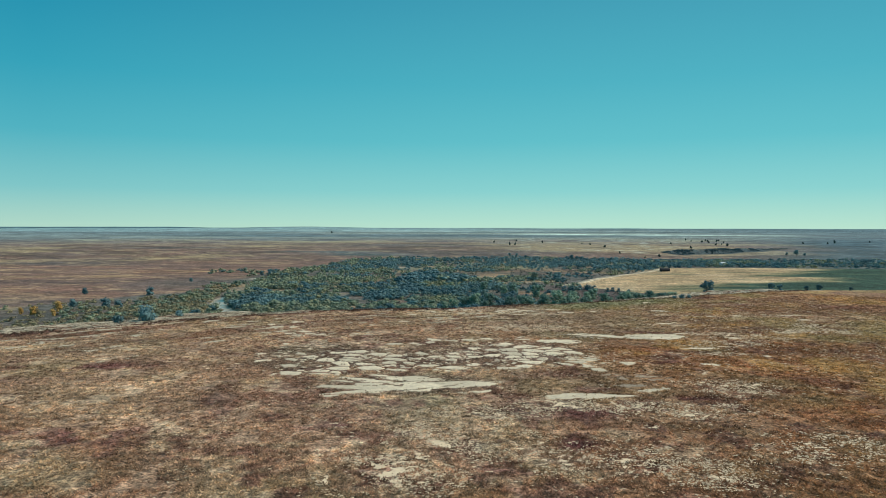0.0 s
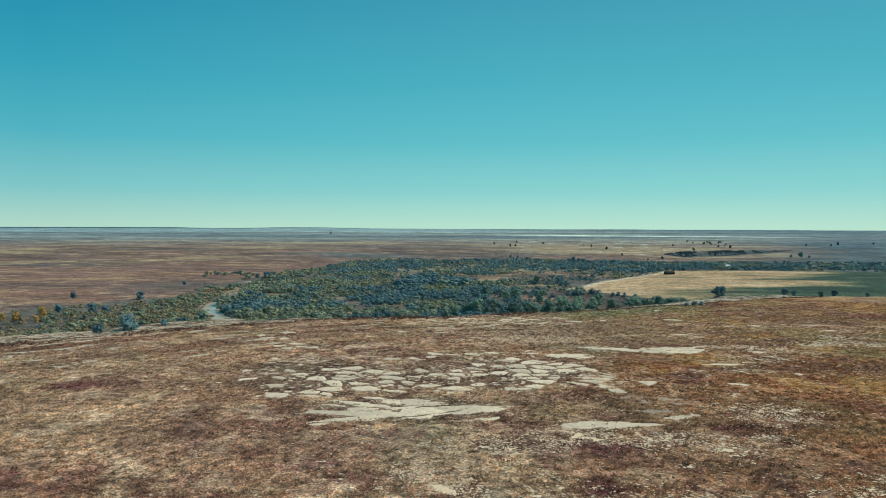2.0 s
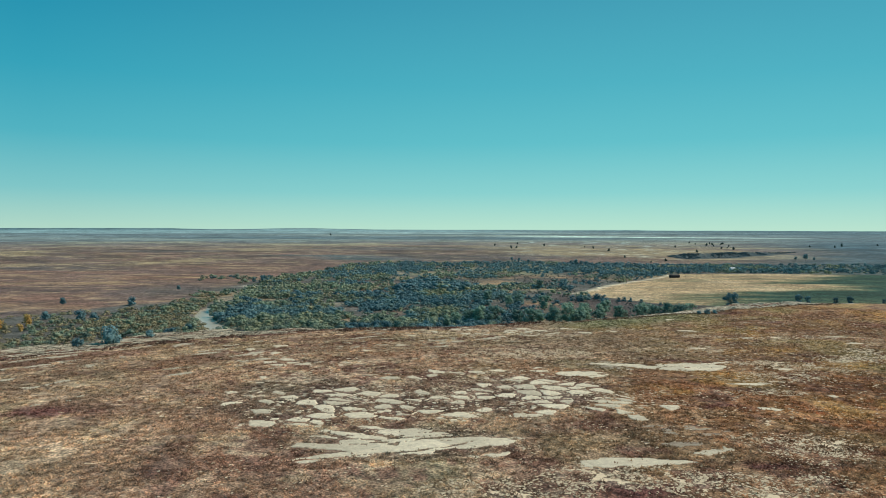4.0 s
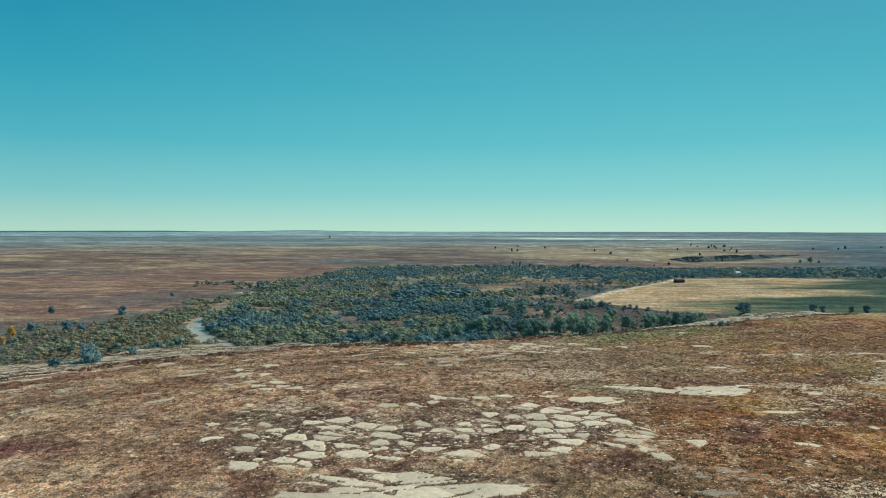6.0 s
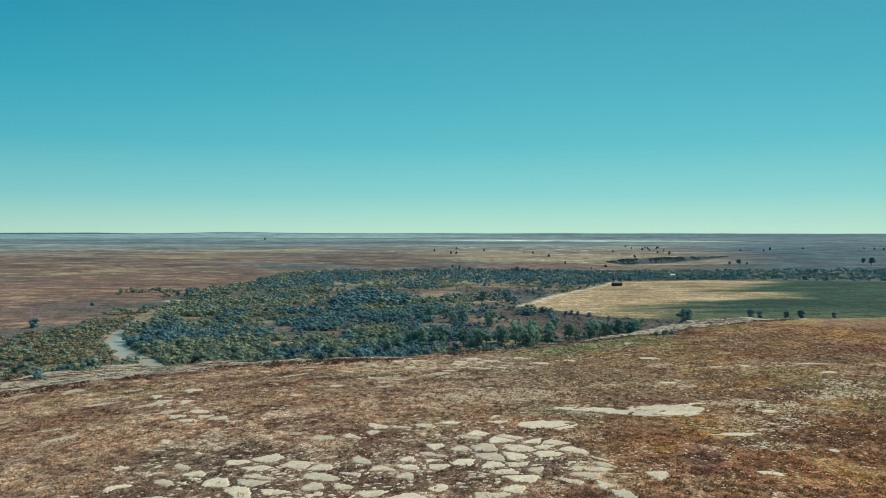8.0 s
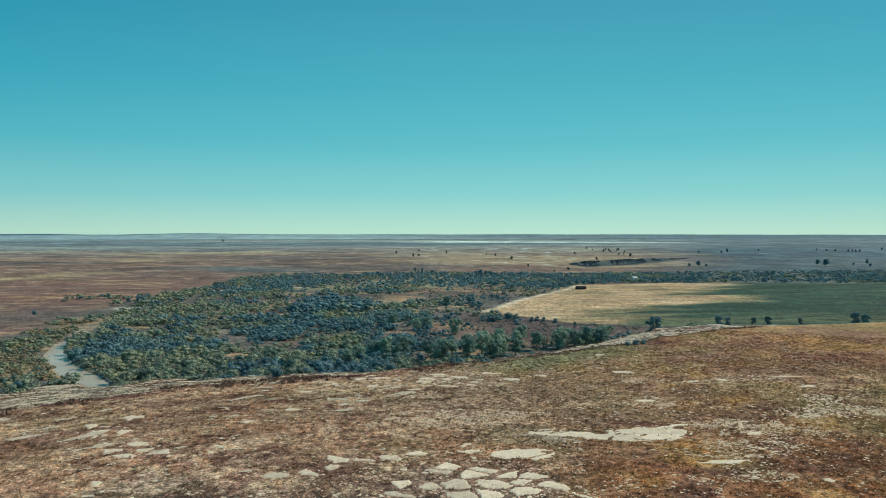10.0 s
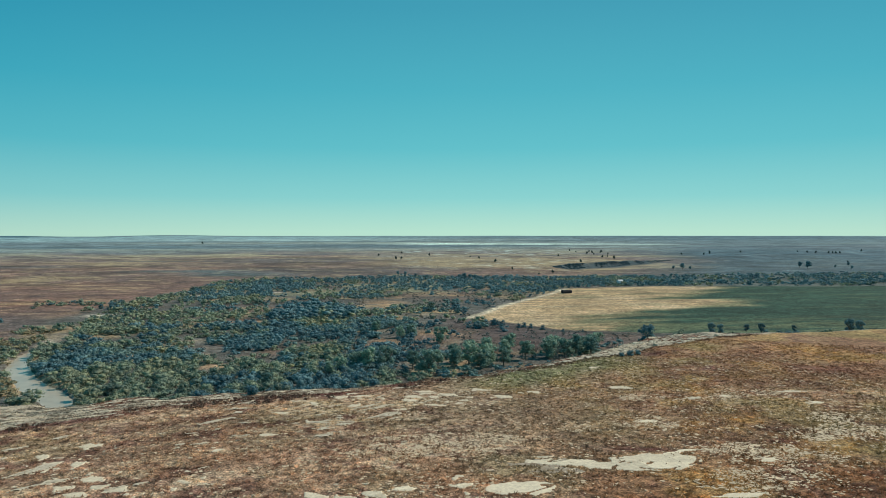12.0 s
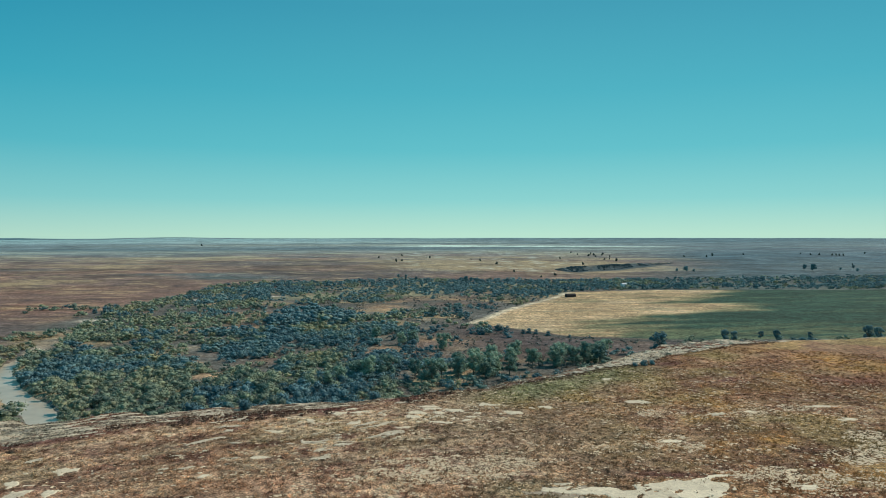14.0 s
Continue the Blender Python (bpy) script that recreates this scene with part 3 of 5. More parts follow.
def build_river():
    line = [Vector((x, y, 0)) for x, y in RIVER[1:-3]]
    pts = []
    for a, b in zip(line[:-1], line[1:]):
        steps = max(2, int((b - a).length / 5))
        pts += [a.lerp(b, k / steps) for k in range(steps)]
    verts, faces = [], []
    for k, p in enumerate(pts):
        d = (pts[min(k + 1, len(pts) - 1)] - pts[max(k - 1, 0)]).normalized()
        side = Vector((d.y, -d.x, 0))
        for w in (-9, -3, 3, 9):
            q = p + side * w
            verts.append((q.x, q.y, -12.95))
    for k in range(len(pts) - 1):
        for c in range(3):
            faces.append((4 * k + c, 4 * k + c + 1, 4 * k + 5 + c, 4 * k + 4 + c))
    me = mesh_from("river_water", verts, faces, WATER, smooth=True)
    return tagged(new("river_water", me), "shallow muddy river winding between bushy banks", "river", kind="structure")


build_river()


# ---- leaves, trunks, plants ----
def leaf_cards(rng, centres, sizes, out):
    """A bent four-sided clump of leaves at each centre, facing roughly outwards."""
    n = len(centres)
    face = out + rng.normal(size=(n, 3)) * 0.26
    u = np.cross(face, rng.normal(size=(n, 3)))
    u /= np.linalg.norm(u, axis=1)[:, None]
    w = np.cross(face, u)
    w /= np.linalg.norm(w, axis=1)[:, None]
    s = sizes[:, None]
    fold = np.cross(u, w) * s * rng.uniform(-0.35, 0.35, (n, 1))
    v = np.stack([centres - u * s, centres - w * s * 0.6 + fold, centres + u * s * 0.9, centres + w * s * 0.65 + fold], 1)
    return v.reshape(-1, 3), np.arange(4 * n).reshape(-1, 4)


def crown_centres(rng, n, lobes, wide, low, top, knots=(0.28, 0.52)):
    """Leaf places on lobes inside a crown of the given half width, from low to top."""
    mid, half = (low + top) / 2, (top - low) / 2
    c = rng.normal(size=(lobes, 3))
    c /= np.linalg.norm(c, axis=1)[:, None]
    c *= rng.uniform(0.25, 0.68, (lobes, 1))
    c[:, 2] = rng.uniform(-0.55, 0.62, lobes)
    c[:, :2] *= np.sqrt(np.maximum(0.15, 1 - 0.75 * np.maximum(c[:, 2:], 0)))
    radius = rng.uniform(*knots, lobes)
    pick = rng.integers(0, lobes, n)
    d = rng.normal(size=(n, 3))
    d[:, 2] += 0.35
    d /= np.linalg.norm(d, axis=1)[:, None]
    p = c[pick] + d * (radius[pick] * rng.uniform(0.78, 1.02, n))[:, None]
    p[:, :2] *= wide
    p[:, 2] = mid + p[:, 2] * half
    p[:, 2] = np.maximum(p[:, 2], low * 0.6)
    # a close-leaved heart in each lobe
    turn = rng.normal(size=(lobes, 3, 3))
    turn, _ = np.linalg.qr(turn)
    box8 = np.array([(i, j, k) for i in (-1, 1) for j in (-1, 1) for k in (-1, 1)]) / 3 ** 0.5
    heart = np.einsum("lij,vj->lvi", turn, box8) * (radius * 0.62)[:, None, None] * rng.uniform(0.85, 1.12, (lobes, 8, 1)) + c[:, None]
    heart[..., :2] *= wide
    heart[..., 2] = np.maximum(mid + heart[..., 2] * half, low)
    return p, d, heart


SIDES = np.array([(0, 1, 3, 2), (4, 6, 7, 5), (0, 4, 5, 1), (2, 3, 7, 6), (0, 2, 6, 4), (1, 5, 7, 3)])


def crown_mesh(rng, leaves, lobes, wide, low, top, knots, leaf):
    """Leaf clumps over the hearts of the lobes."""
    p, out, heart = crown_centres(rng, leaves, lobes, wide, low, top, knots)
    v, f = leaf_cards(rng, p, rng.uniform(0.7, 1.3, leaves) * leaf, out)
    h = (np.arange(lobes)[:, None, None] * 8 + SIDES).reshape(-1, 4) + len(v)
    return np.concatenate([v, heart.reshape(-1, 3)]), np.concatenate([f, h])


def tube(bm, a, b, ra, rb, sides=6):
    a, b = Vector(a), Vector(b)
    q = (b - a).to_track_quat("Z", "Y")
    rings = []
    for p, r in ((a, ra), (b, rb)):
        rings.append([bm.verts.new(p + q @ Vector((r * math.cos(2 * math.pi * k / sides), r * math.sin(2 * math.pi * k / sides), 0))) for k in range(sides)])
    for k in range(sides):
        bm.faces.new((rings[0][k], rings[0][(k + 1) % sides], rings[1][(k + 1) % sides], rings[1][k]))
    bm.faces.new(rings[1])


def trunk_mesh(rng, tall, wide, limbs, low, mat, twigs=0):
    bm = bmesh.new()
    r = 0.028 * tall + 0.05
    bend = Vector((rng.uniform(-0.06, 0.06) * tall, rng.uniform(-0.06, 0.06) * tall, tall * 0.42))
    tube(bm, (0, 0, -0.6), bend, r, r * 0.7, 7)
    for k in range(limbs):
        t = 2 * math.pi * (k + rng.uniform(0, 0.6)) / limbs
        start = Vector((0, 0, low * 0.4)).lerp(bend, rng.uniform(0.5, 1.0))
        reach = wide * rng.uniform(0.45, 0.8)
        end = Vector((reach * math.cos(t), reach * math.sin(t), tall * rng.uniform(0.62, 0.88)))
        knee = start.lerp(end, 0.5) + Vector((0, 0, -0.04 * tall))
        tube(bm, start, knee, r * 0.45, r * 0.3, 5)
        tube(bm, knee, end, r * 0.3, r * 0.08, 5)
        for _ in range(twigs):
            a = knee.lerp(end, rng.uniform(0, 0.9))
            tube(bm, a, a + Vector((rng.uniform(-1, 1), rng.uniform(-1, 1), rng.uniform(0.2, 1.1))) * 0.16 * tall, r * 0.14, r * 0.04, 4)
    me = bpy.data.meshes.new("trunk")
    bm.to_mesh(me)
    bm.free()
    me.materials.append(mat)
    return me


def make_tree(seed, name, tall, wide, low, leaves, leaf, mat, lobes, limbs, label, category, group="", knots=(0.28, 0.52)):
    rng = np.random.default_rng(seed)
    ob = new(name)
    tagged(ob, label, category, group)
    attach("trunk", trunk_mesh(rng, tall, wide, limbs, low, BARK), ob)
    v, f = crown_mesh(rng, leaves, lobes, wide, low, tall, knots, leaf)
    attach("crown", mesh_from("crown", v, f, mat, smooth=True), ob)
    return ob


def make_dead(seed, name, tall, wide, label):
    rng = np.random.default_rng(seed)
    ob = tagged(new(name), label, "tree", "bare trees of the valley")
    attach("trunk", trunk_mesh(rng, tall, wide, 7, tall * 0.3, DEADWOOD, twigs=5), ob)
    return ob


def stand(x, y, turn=0.0, size=1.0, sink=0.1):
    return pose(x, y, height1(x, y) - sink, 0, 0, turn) @ Matrix.Scale(size, 4)


def set_out(first, spots, rng, unit):
    """Stand copies of a plant on the spots (x, y, height); unit: the height of the one that was built."""
    for k, (x, y, tall) in enumerate(spots):
        m = stand(x, y, rng.uniform(0, 360), 1.0)
        s = tall / unit * rng.uniform(0.95, 1.05)
        ob = first if k == 0 else copy_thing(first, m)
        ob.matrix_basis = m
        ob.scale = (s * rng.uniform(0.9, 1.15), s * rng.uniform(0.9, 1.15), s)


# ---- trees that stand by themselves in the valley and on the edge ----
rng = np.random.default_rng(7)
COTTONWOODS = [(74, 352, 9), (98, 362, 9), (121, 374, 7.5), (113, 356, 8.5), (124, 380, 7), (70, 340, 8), (82, 349, 9), (38, 330, 10.4), (56, 340, 12), (49, 335, 9), (65, 345, 9), (68, 360, 9.4), (79, 364, 9.6), (93, 352, 9.8), (101, 355, 8.7), (108, 360, 10), (117, 370, 8),
               (11, 340, 8.9), (16, 339, 10), (23, 344, 10), (5, 335, 7.7), (1, 330, 6.5), (55, 402, 8.9), (37, 420, 7.3), (26, 432, 8.4), (43, 423, 7.1), (71, 535, 7.8), (33, 338, 8.5),
               (129, 386, 6.2), (87, 357, 6.2), (-20, 312, 6.1), (61, 336, 8.5), (51, 347, 9), (43, 338, 8), (112, 364, 7)]
for k in range(3):
    t = make_tree(20 + k, "cottonwood_tree", 10.0, (5.2, 6.2, 5.6)[k], (1.4, -0.8, 0.2)[k], 900, 0.36, LEAF_FRESH, 26 + 3 * k, 6,
                  "leafy green cottonwood tree with a forked grey trunk", "tree", "cottonwoods at the foot of the bluff", (0.18, 0.32))
    set_out(t, COTTONWOODS[k::3], rng, 9.8)

EDGE_BUSHES = [(128, 333, 8.6), (168, 352, 5.6), (173, 353, 4.6), (189, 358, 3.4), (193, 353, 4.8), (210, 354, 3.0), (232, 346, 7.0), (238, 347, 5.6)]
t = make_tree(31, "edge_tree", 6.0, 3.2, -0.9, 620, 0.30, LEAF_DARK, 20, 7, "dark bushy tree below the plateau's stony edge", "tree", "dark trees along the edge", (0.16, 0.30))
set_out(t, EDGE_BUSHES, rng, 6.0)
for ob, (x, y, tall) in zip([o for o in scene.objects if o.name.startswith("edge_tree")], EDGE_BUSHES):
    ob.location.z = -3.2 - 0.25
LEFT_BUSHES = [(101, 290.5, 2.6), (104.5, 292, 2.2), (97.5, 289.6, 1.8), (-96, 223, 7.7), (-103, 218, 3.6), (-20, 262, 4.0), (13, 270, 3.5), (-92, 240, 3.0)]
t = make_tree(33, "edge_shrub", 5.0, 2.9, -1.1, 480, 0.30, LEAF_DARK, 12, 6, "rounded blue-green shrub on the stony bench of the edge", "shrub", "shrubs on the bench")
set_out(t, LEFT_BUSHES, rng, 5.0)

PLAIN_BUSHES = [(-177, 417, 5.5), (-222, 427, 4.5), (-174, 354, 5.6), (-166, 352, 4.6), (-193, 359, 4.5), (-150, 620, 4), (-190, 520, 3), (-139, 572, 5), (-146, 585, 6), (-155, 590, 4)]
t = make_tree(34, "plain_shrub", 5.0, 3.2, -1.1, 380, 0.38, LEAF_DARK, 10, 5, "grey-green shrub alone in dry grass", "shrub", "lone shrubs on the plain")
set_out(t, PLAIN_BUSHES, rng, 5.0)
t = make_tree(35, "autumn_shrub", 5.0, 2.8, -0.9, 420, 0.34, LEAF_GOLD, 9, 5, "shrub in orange autumn leaf in dry grass", "shrub", "autumn shrubs")
set_out(t, [(-187, 335, 5.6), (-192, 322, 4.6), (-180, 318, 3.6), (-200, 326, 3.4)], rng, 5.0)

HEDGE = [(80, 453, 4), (86, 460, 3.4), (93, 467, 3.2), (97, 460, 4), (100, 455, 3.6), (106, 444, 3), (110, 446, 3.4), (113, 443, 3), (118, 437, 2.8), (84, 448, 3.2), (126, 427, 2), (136, 424, 1.6)]
t = make_tree(36, "hedge_shrub", 3.5, 2.4, -0.7, 240, 0.32, LEAF_DARK, 9, 4, "dark shrub in the row along the field's edge", "shrub", "shrubs along the field")
set_out(t, HEDGE, rng, 3.5)

DEAD = [(33, 369, 5.5), (39, 365, 5.2), (-42, 500, 6.4), (244, 345, 8.5), (88, 355, 7), (96, 350, 8), (76, 540, 8), (-38, 505, 5), (150, 590, 6), (41, 360, 6)]
t = make_dead(40, "bare_tree", 7.0, 3.0, "leafless silver-grey tree with forking branches")
set_out(t, DEAD, rng, 7.0)

JUNIPERS = [(103, 1391, 5.4), (118, 1218, 6.6), (162, 1525, 4.8), (130, 1241, 5), (198, 1374, 5.4), (262, 1301, 3.4), (260, 1219, 5), (254, 1082, 5.1), (246, 959, 4.6),
            (263, 897, 3), (289, 921, 4.5), (430, 1302, 4.6), (388, 1080, 5.3), (412, 1055, 3), (486, 1179, 6), (488, 1233, 4.4), (508, 1258, 3.6), (706, 1353, 5), (750, 1345, 5),
            (781, 1376, 7.5), (866, 1400, 5.2), (917, 1157, 4)]
JUNIPERS_EAST = [(573, 1630, 5.4), (539, 1499, 4), (533, 1420, 6), (583, 1534, 5.2), (558, 1455, 6), (533, 1383, 4.6), (575, 1451, 6), (610, 1529, 5.2), (561, 1379, 5), (1040, 1453, 4.3),
                 (1032, 1411, 5.5), (1051, 1408, 5.6), (1078, 1403, 5.6), (1086, 1401, 5.6), (1093, 1400, 5.6), (1102, 1399, 5.7), (1214, 1467, 6), (-409, 2540, 9)]
t = make_tree(50, "juniper_tree", 5.5, 2.5, -0.6, 170, 0.55, LEAF_JUNIPER, 8, 3, "small dark juniper on the far dry plain", "tree", "junipers on the far plain")
set_out(t, JUNIPERS + JUNIPERS_EAST, rng, 5.5)
FAR_TREES = [(497, 997, 6), (510, 995, 9.5), (521, 993, 5.2), (710, 1010, 9.7), (689, 964, 12), (750, 985, 5.8), (751, 953, 5.7), (809, 1028, 7.2),
             (156, 833, 7.5), (150, 836, 6), (162, 836, 6), (168, 834, 6), (85, 875, 6.3), (93, 874, 5.7), (102, 852, 5)]
t = make_tree(51, "far_tree", 8.0, 3.6, 1.0, 260, 0.7, LEAF_DARK, 9, 4, "dark broadleaf tree on the far valley floor", "tree", "far valley trees")
set_out(t, FAR_TREES, rng, 8.0)


# ---- the thicket on the valley floor ----
GROVE = [(-36, 505), (14, 495), (18, 540), (0, 580), (-30, 565)]
OPENINGS = [(33, 562, 13, 34), (80, 610, 24, 26), (30, 406, 10, 9), (-60, 590, 14, 20), (-75, 470, 10, 12)]


def thicket_density(x, y):
    s = past_rim(x, y)
    fd = inside(x, y, FIELD)
    r = line_distance(x, y, RIVER) + 2 * fbm(x, y, 22, 41, 3)
    left = np.interp(y, (0, 250, 330, 395, 425, 450, 525, 609, 648, 698, 759, 831, 850), (-400, -330, -245, -178, -150, -141, -143, -150, -140, -130, -120, -102, -80))
    ok = (s > 24) & (fd < -5) & ((r > np.where(y < 360, 6.2, 5.2)) | (y > 500)) & (np.hypot((x - 306) / 10, (y - 750) / 17) > 1) & (x > left + np.where(y < 430, 8, 4) * fbm(x, y, 30, 251)) & (y < 850 + 0.02 * x + 14 * fbm(x, y, 50, 401)) & (x < 1250)
    open_patch = np.maximum(ramp01(fbm(x, y, 34, 411) + 0.16 * ramp01(x, -60, 0) * ramp01(y, 410, 450), 0.16, 0.36), patches(x, y, SAND) > 0.08)
    open_patch = np.maximum(open_patch * (1 - 0.4 * ramp01(y, 680, 720)) * (1 - ramp01(y, 800, 840)), ramp01(patches(x, y, OPENINGS + CLEARINGS), 0.3, 0.55))
    d = 0.97 * (1 - 0.92 * open_patch)
    east = ramp01(x - 0.10 * (y - 330), 18, 45) * (1 - ramp01(y, 500, 560))
    d = d * (1 - 0.76 * east)
    mid = ramp01(x, 55, 80) * (1 - ramp01(x, 130, 190)) * ramp01(y, 480, 520) * (1 - ramp01(y, 650, 700))
    d = d * (1 - 0.25 * mid)
    d = d * (1 - 0.5 * ramp01(x, -30, 0) * (1 - ramp01(x, 130, 170)) * ramp01(y, 530, 590) * (1 - ramp01(y, 770, 820)) * ramp01(fbm(x * 0.6, y, 30, 415, 3), -0.35, 0.1))
    d = np.maximum(d, 0.95 * ramp01(inside(x, y, GROVE), -3, 5))
    d = np.where((r < 20) & (y < 420) & (y > 285), np.maximum(d, 0.96), d)
    west = (x < np.interp(y, (280, 337, 404, 440, 544), (-92, -103, -131, -132, -143))) & (y < 500)
    d = np.where(west, np.maximum(d, 0.85) * (1 - 0.8 * ramp01(-x, 150, 185)), d)
    d = np.where(ok, d, 0.0)
    return np.maximum(d, 0.9 * (patches(x, y, WEST_CLUMPS) > 0.12)), west


def scatter(x0, x1, y0, y1, step, seed):
    g = np.random.default_rng(seed)
    x, y = np.meshgrid(np.arange(x0, x1, step), np.arange(y0, y1, step * 0.9))
    x, y = x.ravel() + g.uniform(-0.55, 0.55, x.size) * step, y.ravel() + g.uniform(-0.55, 0.55, x.size) * step
    d, west = thicket_density(x, y)
    keep = g.uniform(size=x.size) < d
    return x[keep], y[keep], west[keep], g


def thicket(name, x, y, tall, leaves, leaf, mat, g, label, broad=1.0, lobes=6):
    """Low thicket plants, one sheet of stuff."""
    vs, fs, at = [], [], 0
    z = height(x, y)
    for px, py, pz, h in zip(x, y, z, tall):
        v, f = crown_mesh(g, leaves, lobes, broad * h * g.uniform(0.95, 1.5), -0.3 * h, h, (0.26, 0.50), leaf)
        v = v + (px, py, pz)
        vs.append(v)
        fs.append(f + at)
        at += len(v)
    ob = new(name, mesh_from(name, np.concatenate(vs), np.concatenate(fs), mat, smooth=True))
    tell_plants(ob.data, np.repeat(g.uniform(0, 1, len(x)), leaves * 4 + 8 * lobes))
    return tagged(ob, label, "shrubs", kind="stuff")


def is_dark(x, y, g):
    v = -0.10 + 1.5 * fbm(x, y, 32, 431, 3) + g.uniform(-0.15, 0.15, len(x)) + 0.2 * ramp01(x, -60, 60) - 0.9 * ((x < -112) & (y < 440)) - 0.25 * ((x < -20) & (y > 430) & (y < 690)) + 0.5 * (y > 690)
    v = v + 1.0 * (inside(x, y, GROVE) > 0)
    return v > 0.0


nx, ny, nwest, g = scatter(-260, 330, 255, 480, 4.2, 61)
dark = is_dark(nx, ny, g)
tall = np.where(nwest & (nx < -150), g.uniform(1.8, 3.4, len(nx)), g.uniform(2.0, 4.6, len(nx)))
tawny = (nx < -97 + 6 * fbm(nx, ny, 25, 441)) & nwest & (g.uniform(size=len(nx)) < 0.8)
tall = np.where(tawny, np.minimum(tall, g.uniform(1.4, 2.8, len(nx))), tall)
score = np.hypot(nx + 20, ny - 320) + g.uniform(0, 40, len(nx))
chosen = np.zeros(len(nx), bool)
chosen[np.argsort(score)[:280]] = True
kinds = [(LEAF_DARK, SHEET_DARK, "dense blue-green shrub in the riverside thicket"), (LEAF_OLIVE, SHEET_OLIVE, "olive-yellow shrub in the riverside thicket")]
for which, (mat, sheet, label) in enumerate(kinds):
    sel = np.flatnonzero(chosen & (dark == (which == 0)))
    for k in range(3):
        t = make_tree(70 + 10 * which + k, "thicket_shrub", 4.0, 3.7, -1.0, 300, 0.32, mat, 13, 4, label, "shrub", "near thicket shrubs")
        set_out(t, [(nx[i], ny[i], tall[i]) for i in sel[k::3]], g, 4.0)
    rest = ~chosen & ~tawny & (dark == (which == 0))
    thicket("thicket", nx[rest], ny[rest], tall[rest], 120, 0.34, sheet, g, ("dense blue-green" if which == 0 else "olive and yellow-green") + " riverside thicket on the valley floor")
thicket("low_thicket", nx[tawny & ~chosen], ny[tawny & ~chosen], tall[tawny & ~chosen], 64, 0.32, SHEET_TAWNY, g, "low tawny and olive scrub on the river flat", broad=1.2, lobes=4)
fx, fy, fwest, g = scatter(-200, 1250, 480, 870, 6.4, 62)
thin = (g.uniform(size=len(fx)) < np.where(fx > 380, 0.5, 1.0))
fx, fy, fwest = fx[thin], fy[thin], fwest[thin]
dark = is_dark(fx, fy, g)
tall = np.where(inside(fx, fy, GROVE) > 0, g.uniform(5, 7.5, len(fx)), g.uniform(2.2, 5.0, len(fx)))
for which, (mat, sheet, label) in enumerate(kinds):
    rest = dark == (which == 0)
    thicket("far_thicket", fx[rest], fy[rest], tall[rest], 22, 0.8, sheet, g, ("dark blue-green" if which == 0 else "olive") + " thicket farther up the valley", broad=1.15, lobes=4)


SCRUB = make_leaf_material("grey_scrub", (0.11, 0.125, 0.12), (0.30, 0.31, 0.27), (0.33, 0.27, 0.17), sheet=True)


def grey_scrub():
    g = np.random.default_rng(67)
    x, y = g.uniform(-70, 190, 3000), g.uniform(300, 690, 3000)
    r = line_distance(x, y, RIVER)
    keep = (past_rim(x, y) > 26) & (inside(x, y, FIELD) < -4) & (r > 6) & (fbm(x, y, 18, 571, 3) > -0.25) & (x > -70 + 0.1 * y) & (patches(x, y, SAND) < 0.2) & (patches(x, y, CLEARINGS) < 0.3)
    return thicket("grey_scrub", x[keep], y[keep], g.uniform(0.6, 1.7, keep.sum()), 14, 0.42, SCRUB, g, "low grey-green scrub on the open valley floor", broad=1.2, lobes=2)


grey_scrub()


# dark brush along the far scarp
def scarp_brush():
    g = np.random.default_rng(64)
    t = g.uniform(0, 1, 1500) ** 1.4
    x = 318 + 285 * t
    y = np.interp(x, SC_X, SC_Y) + g.uniform(-9, 4, 1500)
    keep = (np.abs(t - 0.60) > 0.03) & (fbm(x, y, 26, 561, 3) > -0.25)
    lump = np.clip(0.7 + 1.1 * fbm(x[keep], y[keep] * 0.3, 28, 565, 3), 0.1, 1.6) * np.clip(scarp_height(x[keep]) / 5, 0.15, 1)
    return thicket("scarp_brush", x[keep], y[keep], g.uniform(0.6, 1.5, keep.sum()) * lump, 16, 0.7, SHEET_JUNIPER, g, "dark brush under a far rocky scarp", broad=2.2, lobes=3)


scarp_brush()


# ---- hay stack and white shed ----
def loft(bm, outline, length):
    """A body of the given cross outline (y, z) along x, with rounded ends."""
    rings = []
    for x, s in ((-0.5, 0.80), (-0.485, 0.93), (-0.46, 1.0), (0.46, 1.0), (0.485, 0.93), (0.5, 0.80)):
        rings.append([bm.verts.new((x * length, a * s, b * (0.35 + 0.65 * s) if b > 0.5 else b)) for a, b in outline])
    n = len(outline)
    for p, q in zip(rings[:-1], rings[1:]):
        for k in range(n):
            bm.faces.new((p[k], p[(k + 1) % n], q[(k + 1) % n], q[k]))
    bm.faces.new(rings[0][::-1])
    bm.faces.new(rings[-1])
    bmesh.ops.recalc_face_normals(bm, faces=bm.faces)


def hay_stack(x, y, turn):
    ob = tagged(new("hay_stack"), "long dark tarpaulin-covered hay stack on the stubble field", "hay stack")
    bm = bmesh.new()
    loft(bm, [(-2.1, -0.3), (-2.1, 1.0), (2.1, 1.0), (2.1, -0.3)], 8.6)
    part("bales", bm, HAY, ob, "weathered brown hay bales")
    bm = bmesh.new()
    loft(bm, [(-2.3, 0.08), (-2.3, 1.7), (-1.7, 2.6), (-0.6, 2.95), (0.6, 2.95), (1.7, 2.6), (2.3, 1.7), (2.3, 0.08)], 9.0)
    part("tarpaulin", bm, TARP, ob)
    ob.matrix_basis = pose(x, y, height1(x, y), 0, 0, turn)
    return ob


hay_stack(211, 655, 4)


